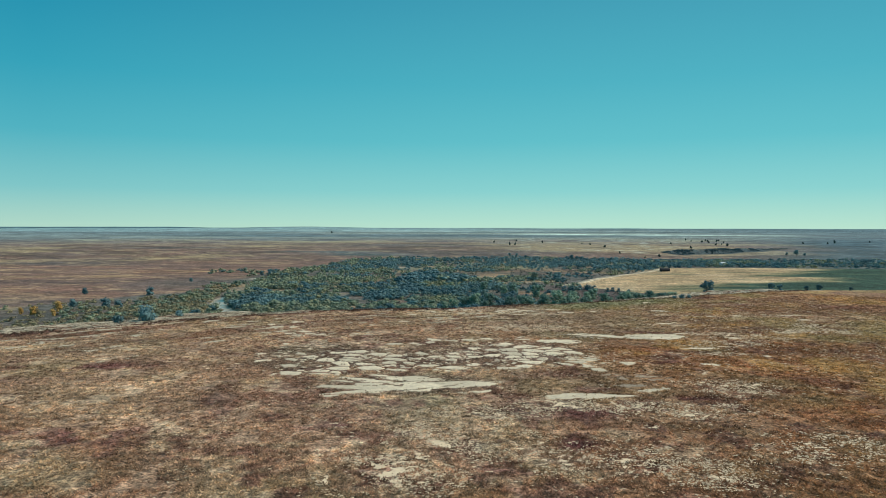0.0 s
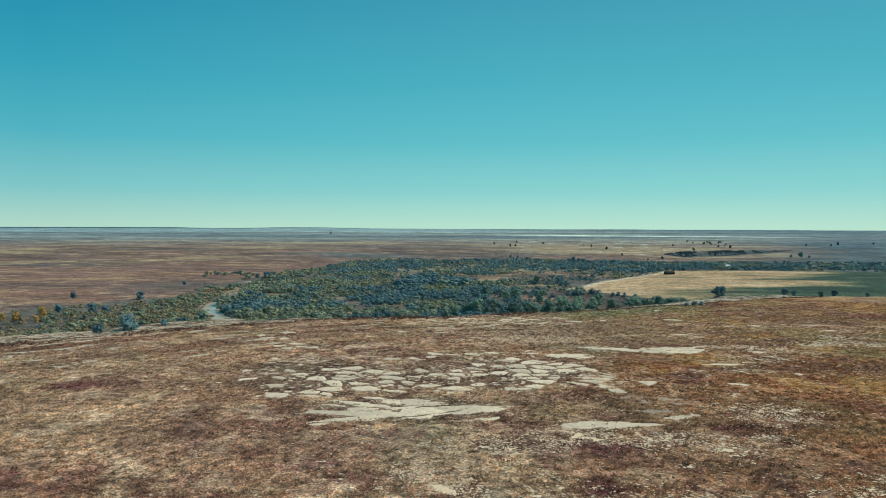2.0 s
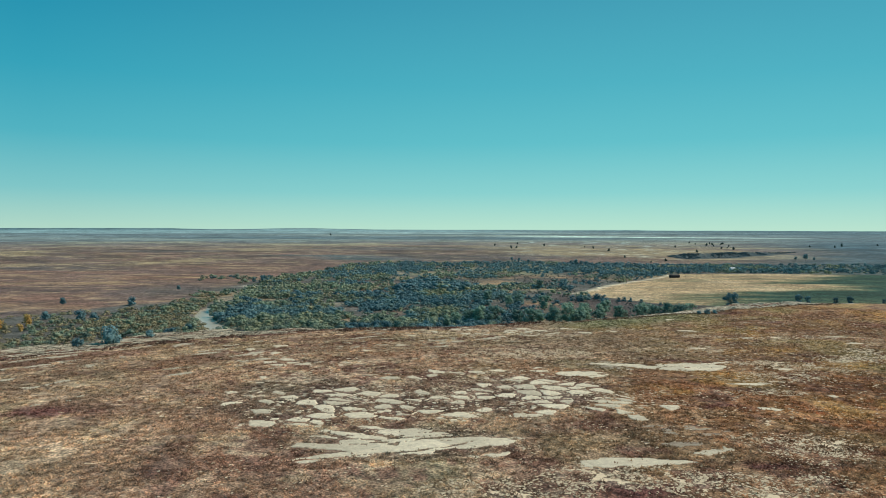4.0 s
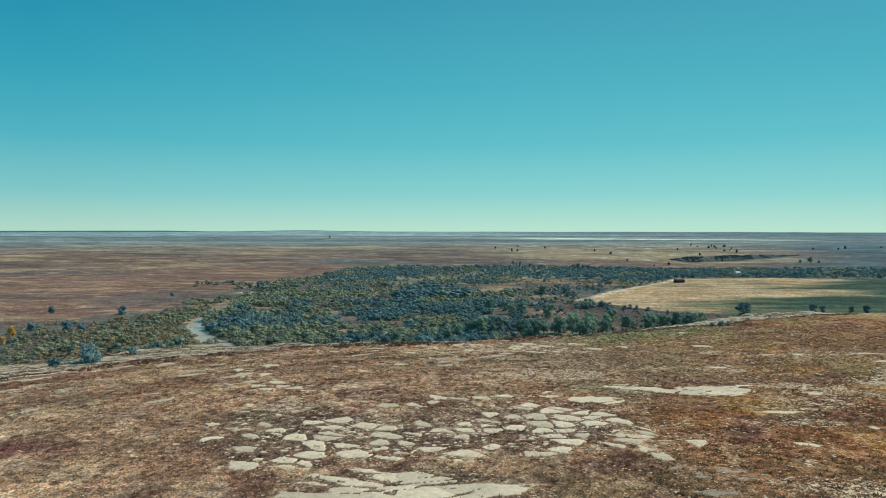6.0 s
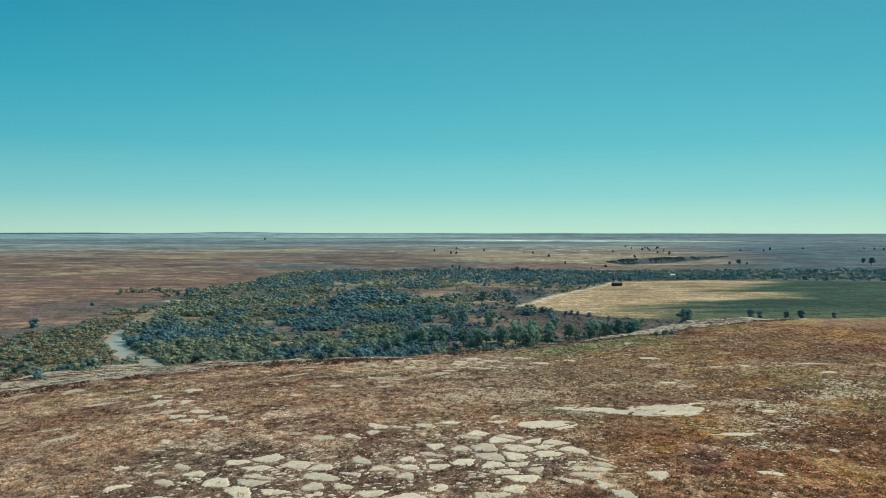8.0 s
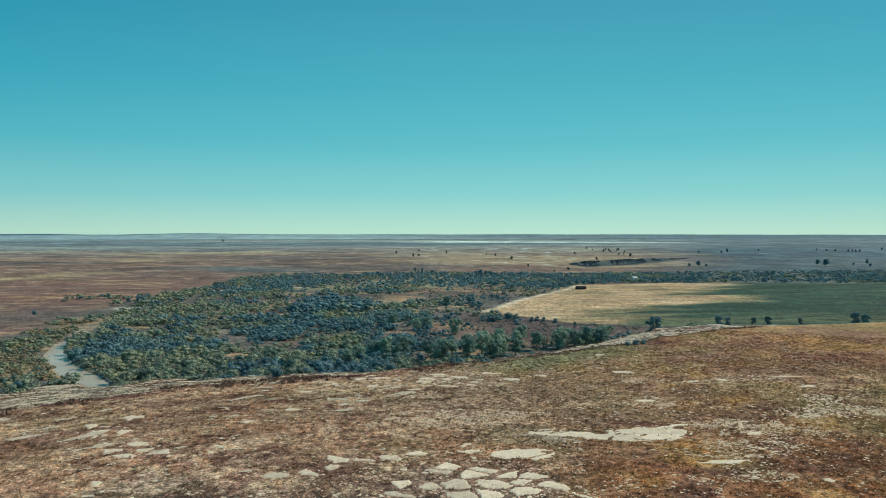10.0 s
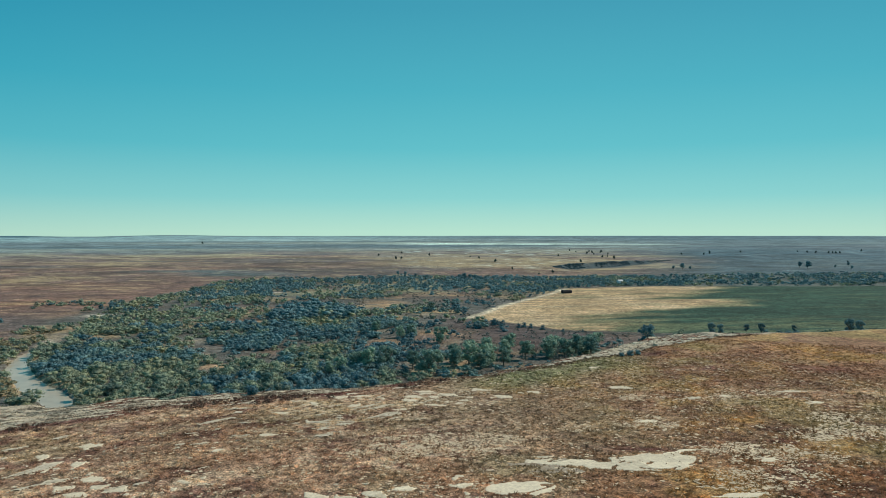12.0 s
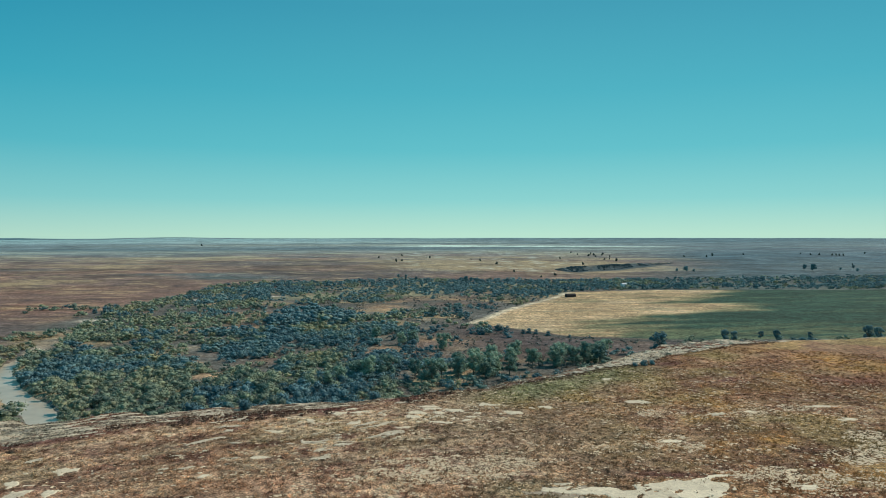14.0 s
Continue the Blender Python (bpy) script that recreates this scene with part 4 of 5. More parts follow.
def box(bm, cx, cy, cz, sx, sy, sz, bev=0.03):
    r = bmesh.ops.create_cube(bm, size=1.0, matrix=Matrix.Translation((cx, cy, cz)) @ Matrix.Diagonal((sx, sy, sz, 1)))
    edges = {e for v in r["verts"] for e in v.link_edges}
    bmesh.ops.bevel(bm, geom=list(edges), offset=bev, segments=1, affect="EDGES")


def white_shed(x, y, turn):
    ob = tagged(new("white_shed"), "small white boarded shed at the edge of far trees", "shed")
    bm = bmesh.new()
    w, d, h, r = 2.9, 1.8, 2.4, 3.4
    pts = [(-w, -d), (w, -d), (w, d), (-w, d)]
    low, high = [bm.verts.new((a, b, -0.3)) for a, b in pts], [bm.verts.new((a, b, h)) for a, b in pts]
    peak = [bm.verts.new((-w, 0, r)), bm.verts.new((w, 0, r))]
    for k in (0, 2):
        bm.faces.new((low[k], low[k + 1], high[k + 1], high[k]))
    bm.faces.new((low[1], low[2], high[2], peak[1], high[1]))
    bm.faces.new((low[3], low[0], high[0], peak[0], high[3]))
    part("wall", bm, WHITE, ob)
    for side in (-1, 1):
        bm = bmesh.new()
        lean = math.atan2(r - h, d)
        m = Matrix.Translation((0, side * d * 0.55, (h + r) / 2 + 0.02)) @ Matrix.Rotation(-side * lean, 4, "X")
        bmesh.ops.create_cube(bm, size=1.0, matrix=m @ Matrix.Diagonal((2 * w + 0.5, math.hypot(d, r - h) + 0.4, 0.08, 1)))
        part("roof", bm, TIN, ob)
    bm = bmesh.new()
    box(bm, 0.6, -d - 0.03, 0.95, 0.95, 0.08, 1.95)
    part("door", bm, DOORWOOD, ob, "brown wooden door")
    ob.matrix_basis = pose(x, y, height1(x, y), 0, 0, turn)
    return ob


white_shed(309, 762, 18)


# ---- bare pans of rock, the cracked pavement, patches of rubble ----
# pans: x, y, half length, half width, turn
PANS = [(30.5, 180, 5.8, 3.4, 0), (25, 121.2, 8.5, 1.9, 0), (40, 126.6, 5.2, 2.3, 8), (30.5, 154.8, 5.0, 1.6, -5), (64, 171.5, 4.6, 1.1, 0), (76, 160.4, 1.5, 1.0, 0), (58.6, 151, 2.8, 1.2, -20),
        (77, 245, 3.8, 2.6, 0), (89, 230.8, 5.0, 2.3, 10), (98.3, 231.2, 2.2, 1.4, 0), (119, 232.6, 4.4, 1.2, -8), (115.5, 221, 4.6, 1.5, -12), (80.5, 272, 2.0, 1.6, 0), (69, 213, 2.6, 1.6, 0), (79.5, 185.4, 3.0, 1.4, 0)]
GRITTY = [(38.5, 189, 7.5, 4.2, -4), (38.3, 136.6, 6.5, 3.4, 0), (36, 129.6, 4.5, 1.6, 0)]
# tongues of rock: from x, y to x, y, half width
GREAT_PAN = [(-21, 122, -8, 126, 1.5), (-22, 128.5, -3, 125.5, 2.0), (-19.5, 135.2, -10, 132, 1.2), (-14, 138.4, -9, 136.8, 0.8), (-9.5, 135, -1.5, 133.6, 2.6), (-9, 130.6, 8.5, 130.6, 2.2),
             (8, 131, 11, 132, 0.6), (0, 127.4, 8, 128.8, 1.4), (3, 123.6, 8, 124.2, 0.8), (-11, 128.6, -1, 127.2, 2.2), (-21.5, 132.6, -17, 132, 0.7), (-16, 130, -11, 130.4, 1.3)]
LONG_PAN = [(35.5, 195, 43, 194.6, 1.0), (36, 192.4, 47, 190.2, 2.0), (46.5, 189, 57, 186, 2.8), (52, 190.6, 66, 188.4, 2.9), (57, 185, 64, 186.6, 2.0), (61.5, 191, 67, 193.2, 0.9), (66, 193.2, 71, 192.8, 0.9)]
# zones of the pavement: x, y, half widths, chance of a slab, width of its joints
ZONES = [(-3, 154, 32, 12, 0.95, 0.6), (-16, 145, 16, 6, 0.8, 0.7), (-30, 160, 17, 22, 0.4, 1.0), (20, 164, 16, 12, 0.85, 0.6), (31, 154, 9, 6, 0.6, 0.7), (-30, 191, 12, 6, 0.4, 1.1), (8, 180, 24, 7, 0.45, 1.0),
         (-50, 203, 14, 8, 0.35, 1.2), (20, 243, 40, 8, 0.5, 1.0), (3, 222, 34, 12, 0.1, 1.4), (-44, 205, 32, 14, 0.15, 1.4)]


def cracks(u, v, seed):
    """Near one along thin wandering cracks."""
    n = fbm((u + 0.8 * v) * 0.3, v - 0.3 * u, 4.2, seed, 3)
    return np.maximum(0, 1 - np.abs(n) / 0.085) * (vnoise(u, v, 6, seed + 3) > 0.32)


def pan_level(x, y, pan, seed):
    """Above zero on the bare rock of a pan: a ragged blot with fingers along its length."""
    cx, cy, rx, ry, turn = pan
    c, s = math.cos(radians(turn)), math.sin(radians(turn))
    u, v = (x - cx) * c + (y - cy) * s, (y - cy) * c - (x - cx) * s
    size = min(3.2, ry)
    n = 0.55 * fbm((u + 0.5 * v) * 0.3, v, size, seed, 3) + 0.34 * fbm((u + 0.6 * v) * 0.4, v, 0.45 * size, seed + 7, 3) + 0.16 * fbm(u, v, 0.8, seed + 13, 3)
    full = 0.24 if ry > 3 else 0.02
    if pan in GRITTY:
        n, full = n - 0.75 * fbm(x * 0.6, y, 1.5, 881, 3), -0.1
    return 0.74 + full - np.hypot(u / rx, v / ry) ** 1.5 + (1.2 - 3 * full) * n - 0.8 * cracks(u, v, seed + 19)


def tongue_level(x, y, tongues, seed):
    """Above zero on a pan made up of tongues of rock."""
    wx, wy = x + 0.9 * fbm(x, y, 4, seed, 3), y + 0.8 * fbm(x * 0.5, y, 2.5, seed + 5, 3)
    best = np.full(np.shape(x), -9.0)
    for ax, ay, bx, by, w in tongues:
        dx, dy = bx - ax, by - ay
        t = np.clip(((wx - ax) * dx + (wy - ay) * dy) / (dx * dx + dy * dy), 0, 1)
        best = np.maximum(best, 1.03 * w * (1 - 0.35 * np.abs(2 * t - 1)) - np.hypot(wx - ax - t * dx, wy - ay - t * dy))
    return best + 0.35 * fbm(x * 0.5, y, 1.4, seed + 9, 3) - 1.9 * cracks(x, y, seed + 13)


def cells(x, y, sx, sy, seed):
    """Cells of broken rock: the number and seed of the nearest, its neighbour's number, and how far the place lies from their joint."""
    ix, iy = np.floor(x / sx), np.floor(y / sy)
    f1, f2 = np.full(np.shape(x), 99.0), np.full(np.shape(x), 99.0)
    px1, py1, n1, n2 = np.zeros(np.shape(x)), np.zeros(np.shape(x)), np.zeros(np.shape(x), np.int64), np.zeros(np.shape(x), np.int64)
    for i in (-2, -1, 0, 1, 2):
        for j in (-2, -1, 0, 1, 2):
            jx, jy = ix + i, iy + j
            px, py = (jx + 0.05 + 0.9 * lattice(jx, jy, seed)) * sx, (jy + 0.05 + 0.9 * lattice(jx, jy, seed + 10)) * sy
            d = np.hypot((x - px) / 1.4, y - py)
            me = ((jx + 2000) * 8000 + jy + 2000).astype(np.int64)
            near, second = d < f1, (d >= f1) & (d < f2)
            f2, n2 = np.where(near, f1, np.where(second, d, f2)), np.where(near, n1, np.where(second, me, n2))
            f1, n1 = np.where(near, d, f1), np.where(near, me, n1)
            px1, py1 = np.where(near, px, px1), np.where(near, py, py1)
    return n1, n2, px1, py1, f2 - f1


def slab_level(x, y):
    """Number of the slab at a place, and how far inside its joints the place lies (above zero on rock)."""
    wx = x + 0.35 * fbm(x, y, 4.0, 621, 2) + 0.10 * fbm(x, y, 0.8, 631, 2)
    wy = y + 0.16 * x + 0.35 * fbm(x, y, 4.0, 641, 2) + 0.10 * fbm(x, y, 0.8, 651, 2)
    level, name = np.full(np.shape(x), -1.0), np.zeros(np.shape(x), np.int64)
    for k, (sx, sy, share, tight) in enumerate(((4.6, 3.9, 0.82, 1.0), (1.6, 1.25, 0.6, 0.36))):
        n1, n2, px, py, edge = cells(wx, wy, sx, sy, 661 + 40 * k)
        py = py - 0.16 * px
        qx, qy = px + 5 * fbm(px, py, 11, 501, 3), py + 5 * fbm(px, py, 11, 511, 3)
        chance, joint = np.zeros(np.shape(x)), np.full(np.shape(x), 0.5)
        for cx, cy, rx, ry, p, w in ZONES:
            inner = 1 - np.hypot((qx - cx) / rx, (qy - cy) / ry)
            here = (inner > 0) & (p * np.minimum(1, 0.4 + 2.2 * inner) > chance)
            chance, joint = np.where(here, p * np.minimum(1, 0.4 + 2.2 * inner), chance), np.where(here, w, joint)
        luck = lattice(n1, n1 // 7, 691 + k)
        # some joints have stayed thin cracks
        pair = lattice(n1 + n2, (n1 + n2) // 11, 697)
        gap = joint * tight * np.where(pair < 0.3, 0.25, 0.6 + 0.9 * pair)
        worn = gap + 0.35 * np.maximum(0, fbm(x, y, 1.2, 701, 3)) * tight + 0.9 * tight * np.maximum(0, fbm(x, y, 4.5, 711, 3) - 0.15)
        mine = np.where(luck < chance * share, edge - worn, -1.0)
        put = (mine > 0) & (level < -0.25) if k else mine > -0.9
        name, level = np.where(put, n1 + k * 100000000, name), np.where(put, mine, level)
    return name, np.where(past_rim(x, y) < -2, level, -1.0)


def rubble_level(x, y):
    """Above zero on the small bare patches among the grass."""
    n = 0.5 * fbm(x, y, 5, 721, 3) + 0.85 * fbm(x * 0.8, y, 0.8, 725, 3)
    return np.where(past_rim(x, y) < -1, n + 0.46 * patches(x, y, RUBBLE) - 0.87, -1.0)


def bare(x, y):
    """True on open rock."""
    out = (slab_level(x, y)[1] > -0.3) | (rubble_level(x, y) > 0.03)
    for k, pan in enumerate(PANS):
        out |= pan_level(x, y, pan, 300 + 20 * k) > 0.03
    return out | (tongue_level(x, y, GREAT_PAN, 820) > -0.25) | (tongue_level(x, y, LONG_PAN, 860) > -0.25)


def vertex_grid(x0, x1, y0, y1, dx, dy):
    i, j = np.meshgrid(np.arange(int((x1 - x0) / dx)), np.arange(int((y1 - y0) / dy)))
    gi, gj = i + int(x0 / dx), j + int(y0 / dy)
    x = x0 + (i + 0.45 * (lattice(gi, gj, 731) - 0.5)) * dx
    y = y0 + (j + 0.45 * (lattice(gi, gj, 741) - 0.5)) * dy
    return x, y


def sheet(x, y, filled, lift, mat, name, origin=(0, 0), firm=4, whole=None):
    """A raised crust over the filled cells of a vertex grid, its rim running down into the soil."""
    r, c = np.nonzero(filled)
    cols = x.shape[1]
    quads = np.stack([r * cols + c, r * cols + c + 1, (r + 1) * cols + c + 1, (r + 1) * cols + c], -1)
    used, inverse = np.unique(quads, return_inverse=True)
    around = np.pad(filled if whole is None else whole, 1).astype(int)
    share = (around[:-1, :-1] + around[1:, :-1] + around[:-1, 1:] + around[1:, 1:]).ravel()[used]
    px, py = x.ravel()[used], y.ravel()[used]
    z = height(px, py) + np.where(share >= firm, lift + 0.012 * fbm(px, py, 1.5, 751, 2), -0.05)
    return mesh_from(name, np.stack([px - origin[0], py - origin[1], z], -1), inverse.reshape(-1, 4), mat)


def at_cells(x, y):
    return (x[:-1, :-1] + x[1:, 1:]) / 2, (y[:-1, :-1] + y[1:, 1:]) / 2


for k, pan in enumerate(PANS + GRITTY):
    cx, cy, rx, ry, turn = pan
    grit = k >= len(PANS)
    gx, gy = vertex_grid(cx - 1.7 * rx, cx + 1.7 * rx, cy - 1.7 * ry - 0.2 * rx, cy + 1.7 * ry + 0.2 * rx, 0.2, 0.25)
    mx, my = at_cells(gx, gy)
    me = sheet(gx, gy, pan_level(mx, my, pan, 300 + 20 * k) > 0, 0.06 + 0.006 * (k % 3), GRIT if grit else SLAB, "rock_pan")
    tagged(new("rock_pan", me), "flat pan of grey gritty rock in dry grass" if grit else "flat bare pan of pale limestone in dry grass", "rock", "bare rock pans")


def plated_pan(tongues, seed, x0, x1, y0, y1, label):
    """A large pan that lies in broad plates."""
    ob = tagged(new("rock_pan"), label, "rock", "bare rock pans")
    gx, gy = vertex_grid(x0, x1, y0, y1, 0.2, 0.25)
    mx, my = at_cells(gx, gy)
    whole = tongue_level(mx, my, tongues, seed) > 0
    plate_of = cells(mx, my + 0.3 * mx, 7.0, 5.0, seed)[0]
    for one in np.unique(plate_of[whole]):
        attach("plate", sheet(gx, gy, whole & (plate_of == one), 0.068 + 0.012 * (one % 3), SLAB, "plate", whole=whole), ob)


plated_pan(GREAT_PAN, 820, -27, 15, 118, 142, "broad bare pan of pale limestone plates in dry grass")
plated_pan(LONG_PAN, 860, 30, 76, 179, 199, "long bare pan of pale limestone that tapers into dry grass")


def build_bare_patches():
    gx, gy = vertex_grid(-75, 140, 68, 245, 0.16, 0.24)
    mx, my = at_cells(gx, gy)
    me = sheet(gx, gy, rubble_level(mx, my) > 0, 0.05, CRUMB, "bare_patches", firm=2)
    return tagged(new("bare_patches", me), "ragged crumbs of bare pale rock among dry grass", "rock", kind="stuff")


build_bare_patches()


# ---- stones of the plateau's edge ----
def stone_mesh(seed, sides=7):
    g = random.Random(seed)
    bm = bmesh.new()
    rings = []
    for z, s in ((-0.5, 1.0), (0.30, 1.0), (0.5, 0.82)):
        rings.append([bm.verts.new((s * math.cos(2 * math.pi * k / sides) * g.uniform(0.75, 1.1), s * math.sin(2 * math.pi * k / sides) * g.uniform(0.75, 1.1), z + g.uniform(-0.08, 0.08)))
                      for k in range(sides)])
    for p, q in zip(rings[:-1], rings[1:]):
        for k in range(sides):
            bm.faces.new((p[k], p[(k + 1) % sides], q[(k + 1) % sides], q[k]))
    bm.faces.new(rings[-1])
    me = bpy.data.meshes.new("ledge_stone")
    bm.to_mesh(me)
    bm.free()
    me.materials.append(LEDGE)
    return me


def scattered_stones(name, x, y, size, flat, mat, g, label, sink=0.25):
    """Many small broken stones as one sheet of stuff."""
    n = len(x)
    z = height(x, y)
    a = g.uniform(0, 2 * math.pi, n)
    k = 6
    ang = a[:, None] + np.arange(k) * 2 * math.pi / k + g.uniform(-0.3, 0.3, (n, k))
    r = size[:, None] * g.uniform(0.6, 1.15, (n, k))
    foot = np.stack([x[:, None] + r * np.cos(ang), y[:, None] + r * np.sin(ang), np.broadcast_to((z - sink * size)[:, None], (n, k))], -1)
    crown = np.stack([x[:, None] + 0.8 * r * np.cos(ang), y[:, None] + 0.8 * r * np.sin(ang), z[:, None] + (size * flat)[:, None] * g.uniform(0.7, 1.2, (n, k))], -1)
    tip = np.stack([x, y, z + size * flat * 1.15], -1)[:, None, :]
    v = np.concatenate([foot, crown, tip], 1).reshape(-1, 3)
    base = np.arange(n)[:, None] * (2 * k + 1)
    f = []
    for i in range(k):
        j = (i + 1) % k
        f += [np.concatenate([base + i, base + j, base + k + j], 1), np.concatenate([base + i, base + k + j, base + k + i], 1), np.concatenate([base + k + i, base + k + j, base + 2 * k], 1)]
    me = mesh_from(name, v, np.concatenate(f), mat)
    return tagged(new(name, me), label, "stones", kind="stuff")


def build_rubble():
    """Flat chips of limestone lying open among the grass."""
    g = np.random.default_rng(81)
    xs, ys = [], []
    for cx, cy, rx, ry in RUBBLE + [(-6, 152, 36, 16), (20, 166, 20, 14), (-6, 136, 20, 11)]:
        n = int((40 if cy < 135 else 24 if ry < 9.5 else 5) * rx * ry) + 40
        t, q = g.uniform(0, 2 * math.pi, n), np.sqrt(g.uniform(0, 1.5, n))
        xs.append(cx + rx * q * np.cos(t))
        ys.append(cy + ry * q * np.sin(t))
    n = 44000
    xs.append(-40 + 190 * g.uniform(0, 1, n) ** 0.85)
    ys.append(g.uniform(70, 285, n))
    x, y = np.concatenate(xs), np.concatenate(ys)
    keep = (fbm(x, y, 4, 521, 4) + 0.25 * patches(x, y, RUBBLE) + g.uniform(-0.5, 0.5, len(x)) > 0.1) & (past_rim(x, y) < -1)
    x, y = x[keep], y[keep]
    keep = ~bare(x, y)
    x, y = x[keep], y[keep]
    n, k = len(x), 5
    size = (0.09 + 0.24 * g.uniform(0, 1, n) ** 2) * (1 + 0.6 * ramp01(y, 120, 190))
    ang = g.uniform(0, 6.3, n)[:, None] + np.arange(k) * 2 * math.pi / k + g.uniform(-0.45, 0.45, (n, k))
    r = size[:, None] * g.uniform(0.5, 1.25, (n, k))
    vx, vy = x[:, None] + r * np.cos(ang), y[:, None] + r * np.sin(ang)
    rim = np.stack([vx, vy, np.repeat(height(x, y)[:, None], k, 1) + 0.055], -1)
    tip = np.stack([x, y, height(x, y) + 0.06 + 0.08 * size], -1)[:, None, :]
    v = np.concatenate([rim, tip], 1).reshape(-1, 3)
    base = np.arange(n)[:, None] * (k + 1)
    f = np.concatenate([np.concatenate([base + i, base + (i + 1) % k, base + k], 1) for i in range(k)])
    return tagged(new("rubble", mesh_from("rubble", v, f, CRUMB)), "pale broken limestone chips strewn in dry grass", "stones", kind="stuff")


build_rubble()


def build_bench_rubble():
    g = np.random.default_rng(82)
    x = g.uniform(-150, 260, 7000)
    s = g.uniform(0, 1.1, 7000) * bench_width(x)
    y = rim_y(x) + s * 1.12
    keep = (fbm(x, y, 9, 531, 3) > np.where(x > 55, 0.0, -0.25))
    x, y = x[keep], y[keep]
    return scattered_stones("bench_rubble", x, y, 0.10 + np.where(x > 55, 0.42, 0.28) * g.uniform(0, 1, len(x)) ** 2.5, 0.2, LEDGE, g, "weathered limestone blocks along the plateau's edge")


build_bench_rubble()


def build_scarp_rock():
    """Pale rock breaking out along the top of the far scarp, and low outcrops west of it."""
    g = np.random.default_rng(85)
    x = np.concatenate([325 + 275 * g.uniform(0, 1, 150), g.uniform(100, 215, 60)])
    y = np.where(x > 300, np.interp(x, SC_X, SC_Y) + g.uniform(1, 9, len(x)), 985 + 0.1 * (x - 150) + g.uniform(-14, 16, len(x)))
    keep = fbm(x, y * 0.4, 30, 567, 3) > -0.1
    x, y = x[keep], y[keep]
    return scattered_stones("scarp_rock", x, y, g.uniform(0.4, 1.6, len(x)), 0.3, LEDGE, g, "pale rock breaking out along a far scarp")


build_scarp_rock()


def build_strata():
    """Thin beds of limestone that crop out along the edge: long ledges in the west, broken blocks at the outcrop in the east."""
    gx, gy = vertex_grid(-150, 190, 150, 345, 0.40, 0.28)
    mx, my = at_cells(gx, gy)
    s, wide = past_rim(mx, my), bench_width(mx)
    on_bench = ramp01(s, -1, 3) * (1 - ramp01(s, wide - 1, wide + 4))
    west = 1 - ramp01(mx, 10, 45)
    bed = fbm(mx * 0.22, s + 0.8 * fbm(mx, my, 9, 841, 2), 1.0, 843, 2) + 0.3 * fbm(mx * 0.5, my, 1.3, 847, 3)
    flat = fbm(mx * 0.25, s + 1.2 * fbm(mx, my, 11, 845, 2), 2.6, 849, 3) + 0.2 * fbm(mx, my, 1.2, 855, 2) + 0.16 * ramp01(s, -70, -5)
    ledges = np.where(on_bench > 0.4, bed > 0.18, flat > 0.72)
    n1, n2, px, py, edge = cells(mx, my - 0.55 * mx, 2.6, 1.3, 851)
    blocks = (edge > 0.16) & (lattice(n1, n1 // 5, 857) < 0.62) & (fbm(mx, my, 8, 859, 3) > -0.25)
    east = ramp01(mx, 55, 75) * (1 - ramp01(mx, 160, 178))
    filled = ((s > -70) & (s < wide + 3) & (west > 0.4) & ledges) | ((on_bench > 0.5) & (east > 0.4) & blocks)
    me = sheet(gx, gy, filled, 0.17, BED, "bedrock_strata", firm=2)
    return tagged(new("bedrock_strata", me), "thin beds of weathered limestone cropping out along the plateau's edge", "rock", kind="stuff")


build_strata()


# ---- low brush ----
def build_brush():
    """Knee-high dark brush: along the edge and strewn over the plateau."""
    g = np.random.default_rng(84)
    x = g.uniform(-150, 190, 2600)
    y = rim_y(x) + g.uniform(-6, 4, 2600) * np.where(x > 30, 0.5, 1.0)
    edge = fbm(x, y, 12, 551, 3) > -0.05
    r, a = 55 + 270 * g.uniform(0, 1, 2400) ** 1.1, np.radians(g.uniform(-44, 57, 2400))
    px, py = r * np.sin(a), 10 + r * np.cos(a)
    wild = (fbm(px, py, 7, 555, 3) > 0.22) & (past_rim(px, py) < -2)
    wild &= ~bare(px, py)
    bx = g.uniform(-150, 170, 1500)
    by = rim_y(bx) + bench_width(bx) * g.uniform(0.1, 1.4, 1500)
    x, y = np.concatenate([x[edge], px[wild], bx]), np.concatenate([y[edge], py[wild], by])
    n, k = len(x), 9
    tall = np.where(np.arange(n) < edge.sum(), g.uniform(0.25, 0.85, n) * np.where(x > 60, 0.6, 1.0), g.uniform(0.12, 0.32, n))
    z = height(x, y)
    out = g.normal(size=(n * k, 3))
    out[:, 2] = np.abs(out[:, 2]) + 0.2
    out /= np.linalg.norm(out, axis=1)[:, None]
    centre = np.repeat(np.stack([x, y, z], -1), k, axis=0) + out * np.repeat(tall, k)[:, None] * (0.8, 0.8, 0.75)
    v, f = leaf_cards(g, centre, np.repeat(tall, k) * g.uniform(0.3, 0.5, n * k), out)
    ob = new("low_brush", mesh_from("low_brush", v, f, BRUSH))
    tell_plants(ob.data, np.repeat(g.uniform(0, 1, n), 4 * k))
    return tagged(ob, "low dark reddish-brown brush among dry grass", "brush", kind="stuff")


BRUSH = make_leaf_material("dark_brush", (0.105, 0.064, 0.052), (0.23, 0.145, 0.10), sheet=True, thin=0.35)
build_brush()


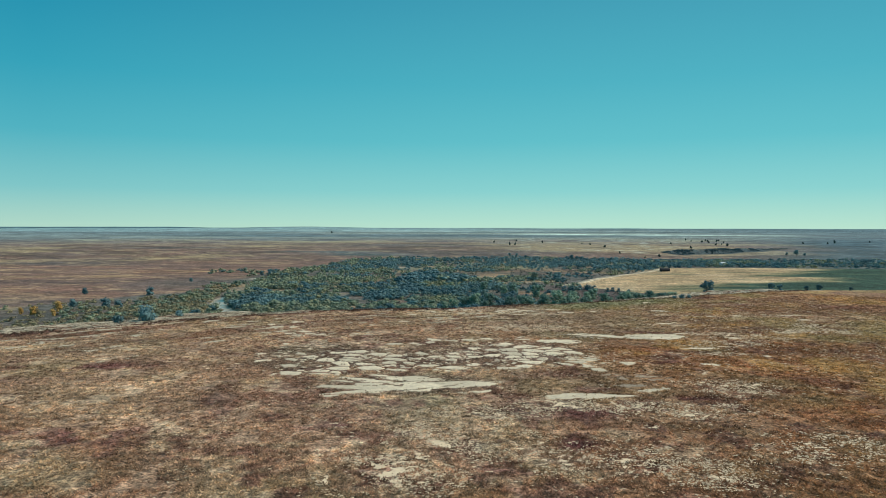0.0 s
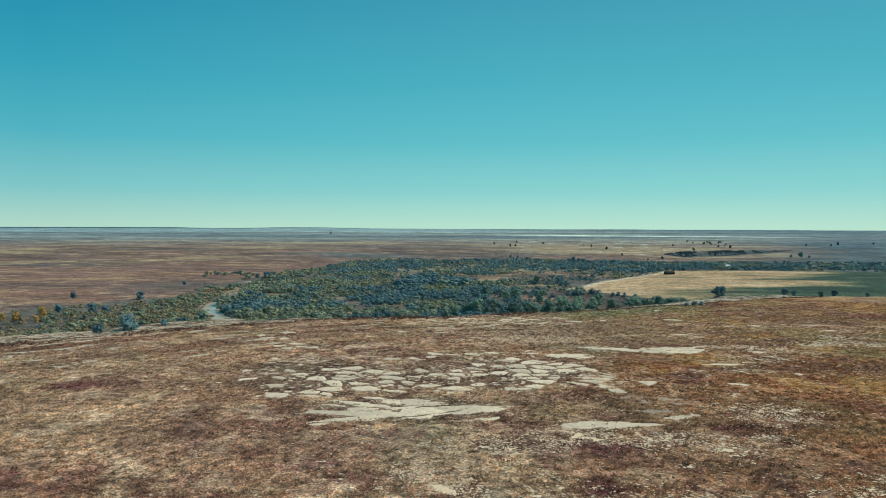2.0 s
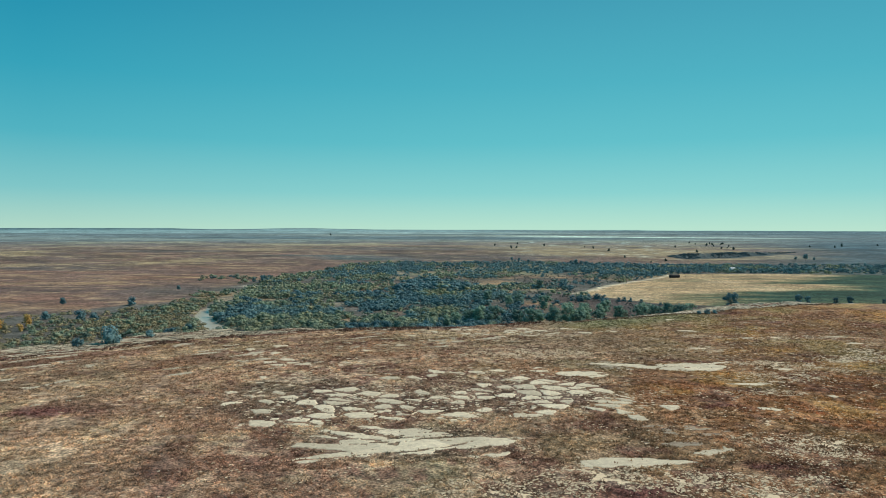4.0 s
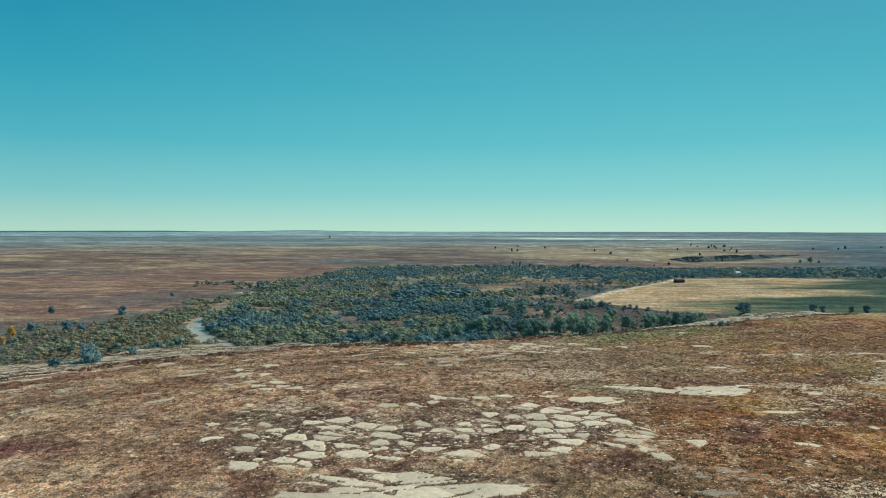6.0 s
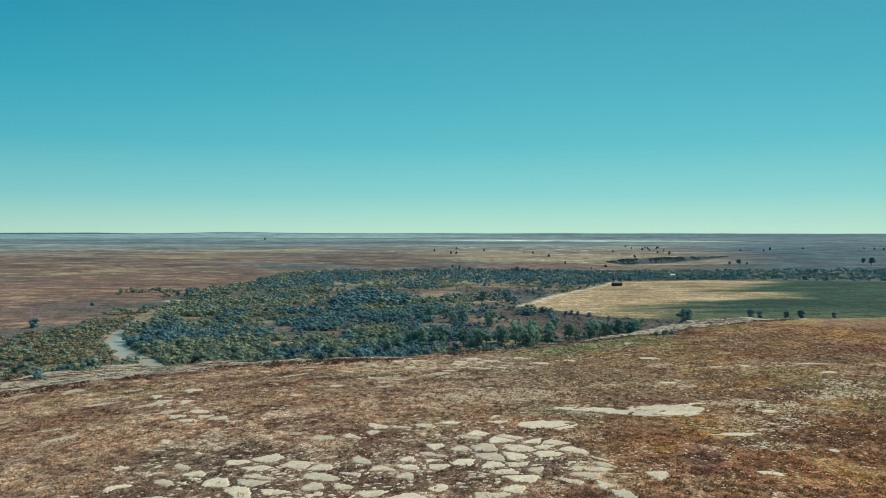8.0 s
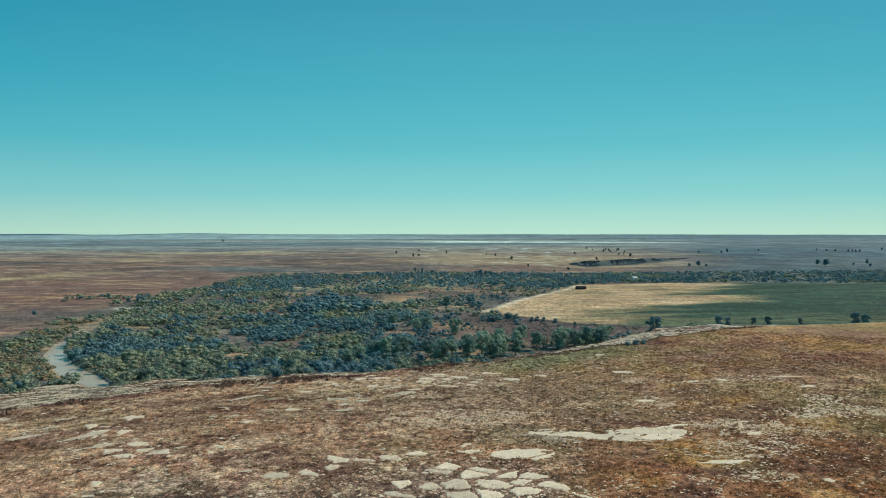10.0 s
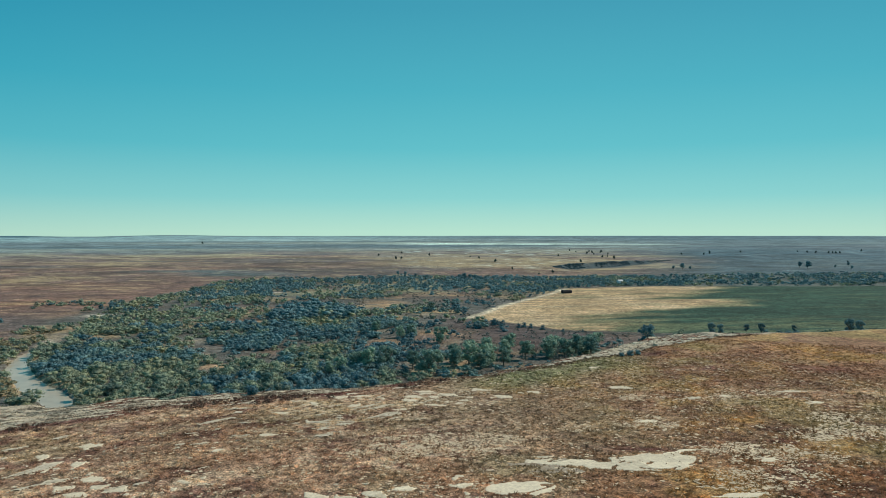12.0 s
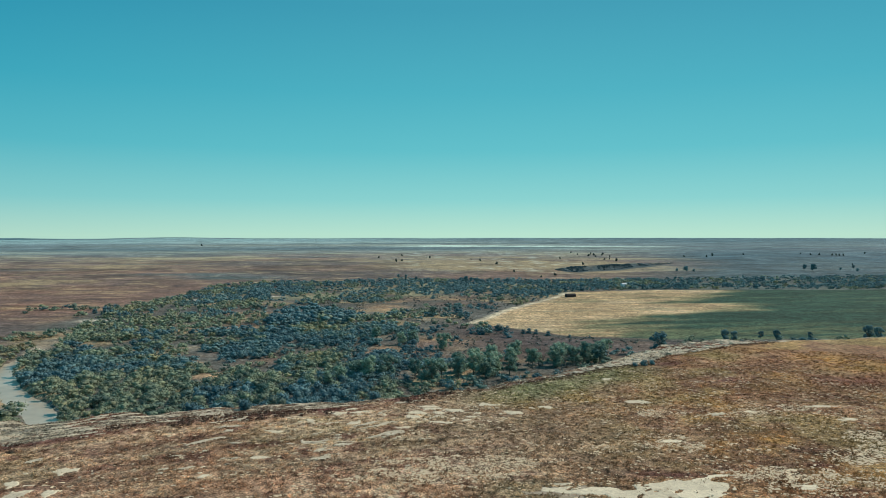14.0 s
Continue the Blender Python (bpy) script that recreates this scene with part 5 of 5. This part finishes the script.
# ---- dry grass ----
def build_grass():
    g = np.random.default_rng(83)
    n = 200000
    r, a = 54 + 288 * g.uniform(0, 1, n) ** 1.2, np.radians(g.uniform(-42, 55, n) + 4 * g.normal(size=n))
    r = r - 34 * g.uniform(0, 1, n) ** 2.5 * (r < 110)
    x, y = r * np.sin(a), 10 + r * np.cos(a)
    clump = fbm(x, y, 4, 541, 3)
    keep = (past_rim(x, y) < bench_width(x) + 3) & (clump > -0.4)
    x, y = x[keep], y[keep]
    keep = ~bare(x, y) | (g.uniform(0, 1, len(x)) < 0.04)
    x, y = x[keep], y[keep]
    n = len(x)
    z = height(x, y)
    k = 4
    t = g.uniform(0, 2 * math.pi, n)[:, None] + np.arange(k) * 2 * math.pi / k + g.uniform(-0.5, 0.5, (n, k))
    size = g.uniform(0.6, 1.25, n)[:, None] * (1 + np.hypot(x, y) / 500)[:, None]
    tall = 0.21 * size * g.uniform(0.5, 1.3, (n, k))
    wide = 0.14 * size * g.uniform(0.6, 1.2, (n, k))
    reach = 0.36 * size * g.uniform(0.5, 1.3, (n, k))
    foot = np.stack([x[:, None] + 0.07 * np.cos(t), y[:, None] + 0.07 * np.sin(t), np.broadcast_to(z[:, None] - 0.05, (n, k))], -1)
    side = np.stack([-np.sin(t), np.cos(t), 0 * t], -1) * wide[..., None]
    tip = foot + np.stack([reach * np.cos(t), reach * np.sin(t), tall], -1)
    v = np.stack([foot - side, foot + side, tip], 2).reshape(-1, 3)
    me = mesh_from("dry_grass", v, np.arange(len(v)).reshape(-1, 3), GRASS)
    paint(me, np.repeat(cover(x, y), 3 * k, axis=0))
    tell_plants(me, np.repeat(g.uniform(0, 1, n), 3 * k))
    return tagged(new("dry_grass", me), "tufts of dry tan and reddish steppe grass", "grass", kind="stuff")


build_grass()


# ---- pieces: slabs of the pavement, stones of the edge ----
pavement = tagged(new("rock_pavement"), "cracked pavement of pale limestone slabs with grassy joints", "rock")
gx, gy = vertex_grid(-85, 66, 112, 262, 0.27, 0.36)
mx, my = at_cells(gx, gy)
name_of, level = slab_level(mx, my)
for k, pan in enumerate(PANS + GRITTY):
    level = np.where(pan_level(mx, my, pan, 300 + 20 * k) > -0.12, -1.0, level)
for tongues, seed in ((GREAT_PAN, 820), (LONG_PAN, 860)):
    level = np.where(tongue_level(mx, my, tongues, seed) > -0.5, -1.0, level)
slabs = []
for one in np.unique(name_of[level > 0]):
    r, c = np.nonzero((name_of == one) & (level > 0))
    if len(r) > 5:
        slabs.append((r, c, float(mx[r, c].mean()), float(my[r, c].mean())))
slabs.sort(key=lambda o: math.hypot(o[2] + 2, (o[3] - 150) * 1.3) - 0.25 * min(len(o[0]), 160))  # the middle of the pavement and its large slabs first
for r, c, x, y in slabs[:300]:
    filled = np.zeros((r.max() - r.min() + 1, c.max() - c.min() + 1), bool)
    filled[r - r.min(), c - c.min()] = True
    window = (slice(r.min(), r.max() + 2), slice(c.min(), c.max() + 2))
    ob = attach("slab", sheet(gx[window], gy[window], filled, 0.09, SLAB, "slab", (x, y)), pavement)
    ob.location = (x, y, 0)
if slabs[300:]:
    filled = np.zeros(mx.shape, bool)
    for r, c, x, y in slabs[300:]:
        filled[r, c] = True
    rest = attach("outer_slabs", sheet(gx, gy, filled, 0.09, SLAB, "outer_slabs"), pavement)
    rest["kind"] = "stuff"

ledge = tagged(new("rock_ledge"), "broken pale limestone ledge along the plateau's edge", "rock")
stones = [stone_mesh(700 + k) for k in range(8)]
g = random.Random(92)
for k in range(240):
    x = g.uniform(58, 165) if k < 140 else g.uniform(-120, 60)
    if k < 140 and float(fbm(np.array([x]), np.array([x * 0.4]), 14, 761, 2)[0]) < -0.15:
        x = g.uniform(92, 150)
    y = float(rim_y(np.array([x]))[0]) + g.uniform(0, 0.95) * float(bench_width(x)) + 0.6
    w = (g.uniform(0.3, 0.8) if k % 4 else g.uniform(0.7, 1.4)) * (1.0 if k < 140 else 0.5)
    ob = attach("ledge_stone", stones[k % 8], ledge)
    ob.matrix_basis = pose(x, y, height1(x, y) + 0.1 * w, g.uniform(-7, 7), g.uniform(-7, 7), g.uniform(0, 360)) @ Matrix.Diagonal((w, w * g.uniform(0.6, 1.0), w * g.uniform(0.25, 0.5), 1))
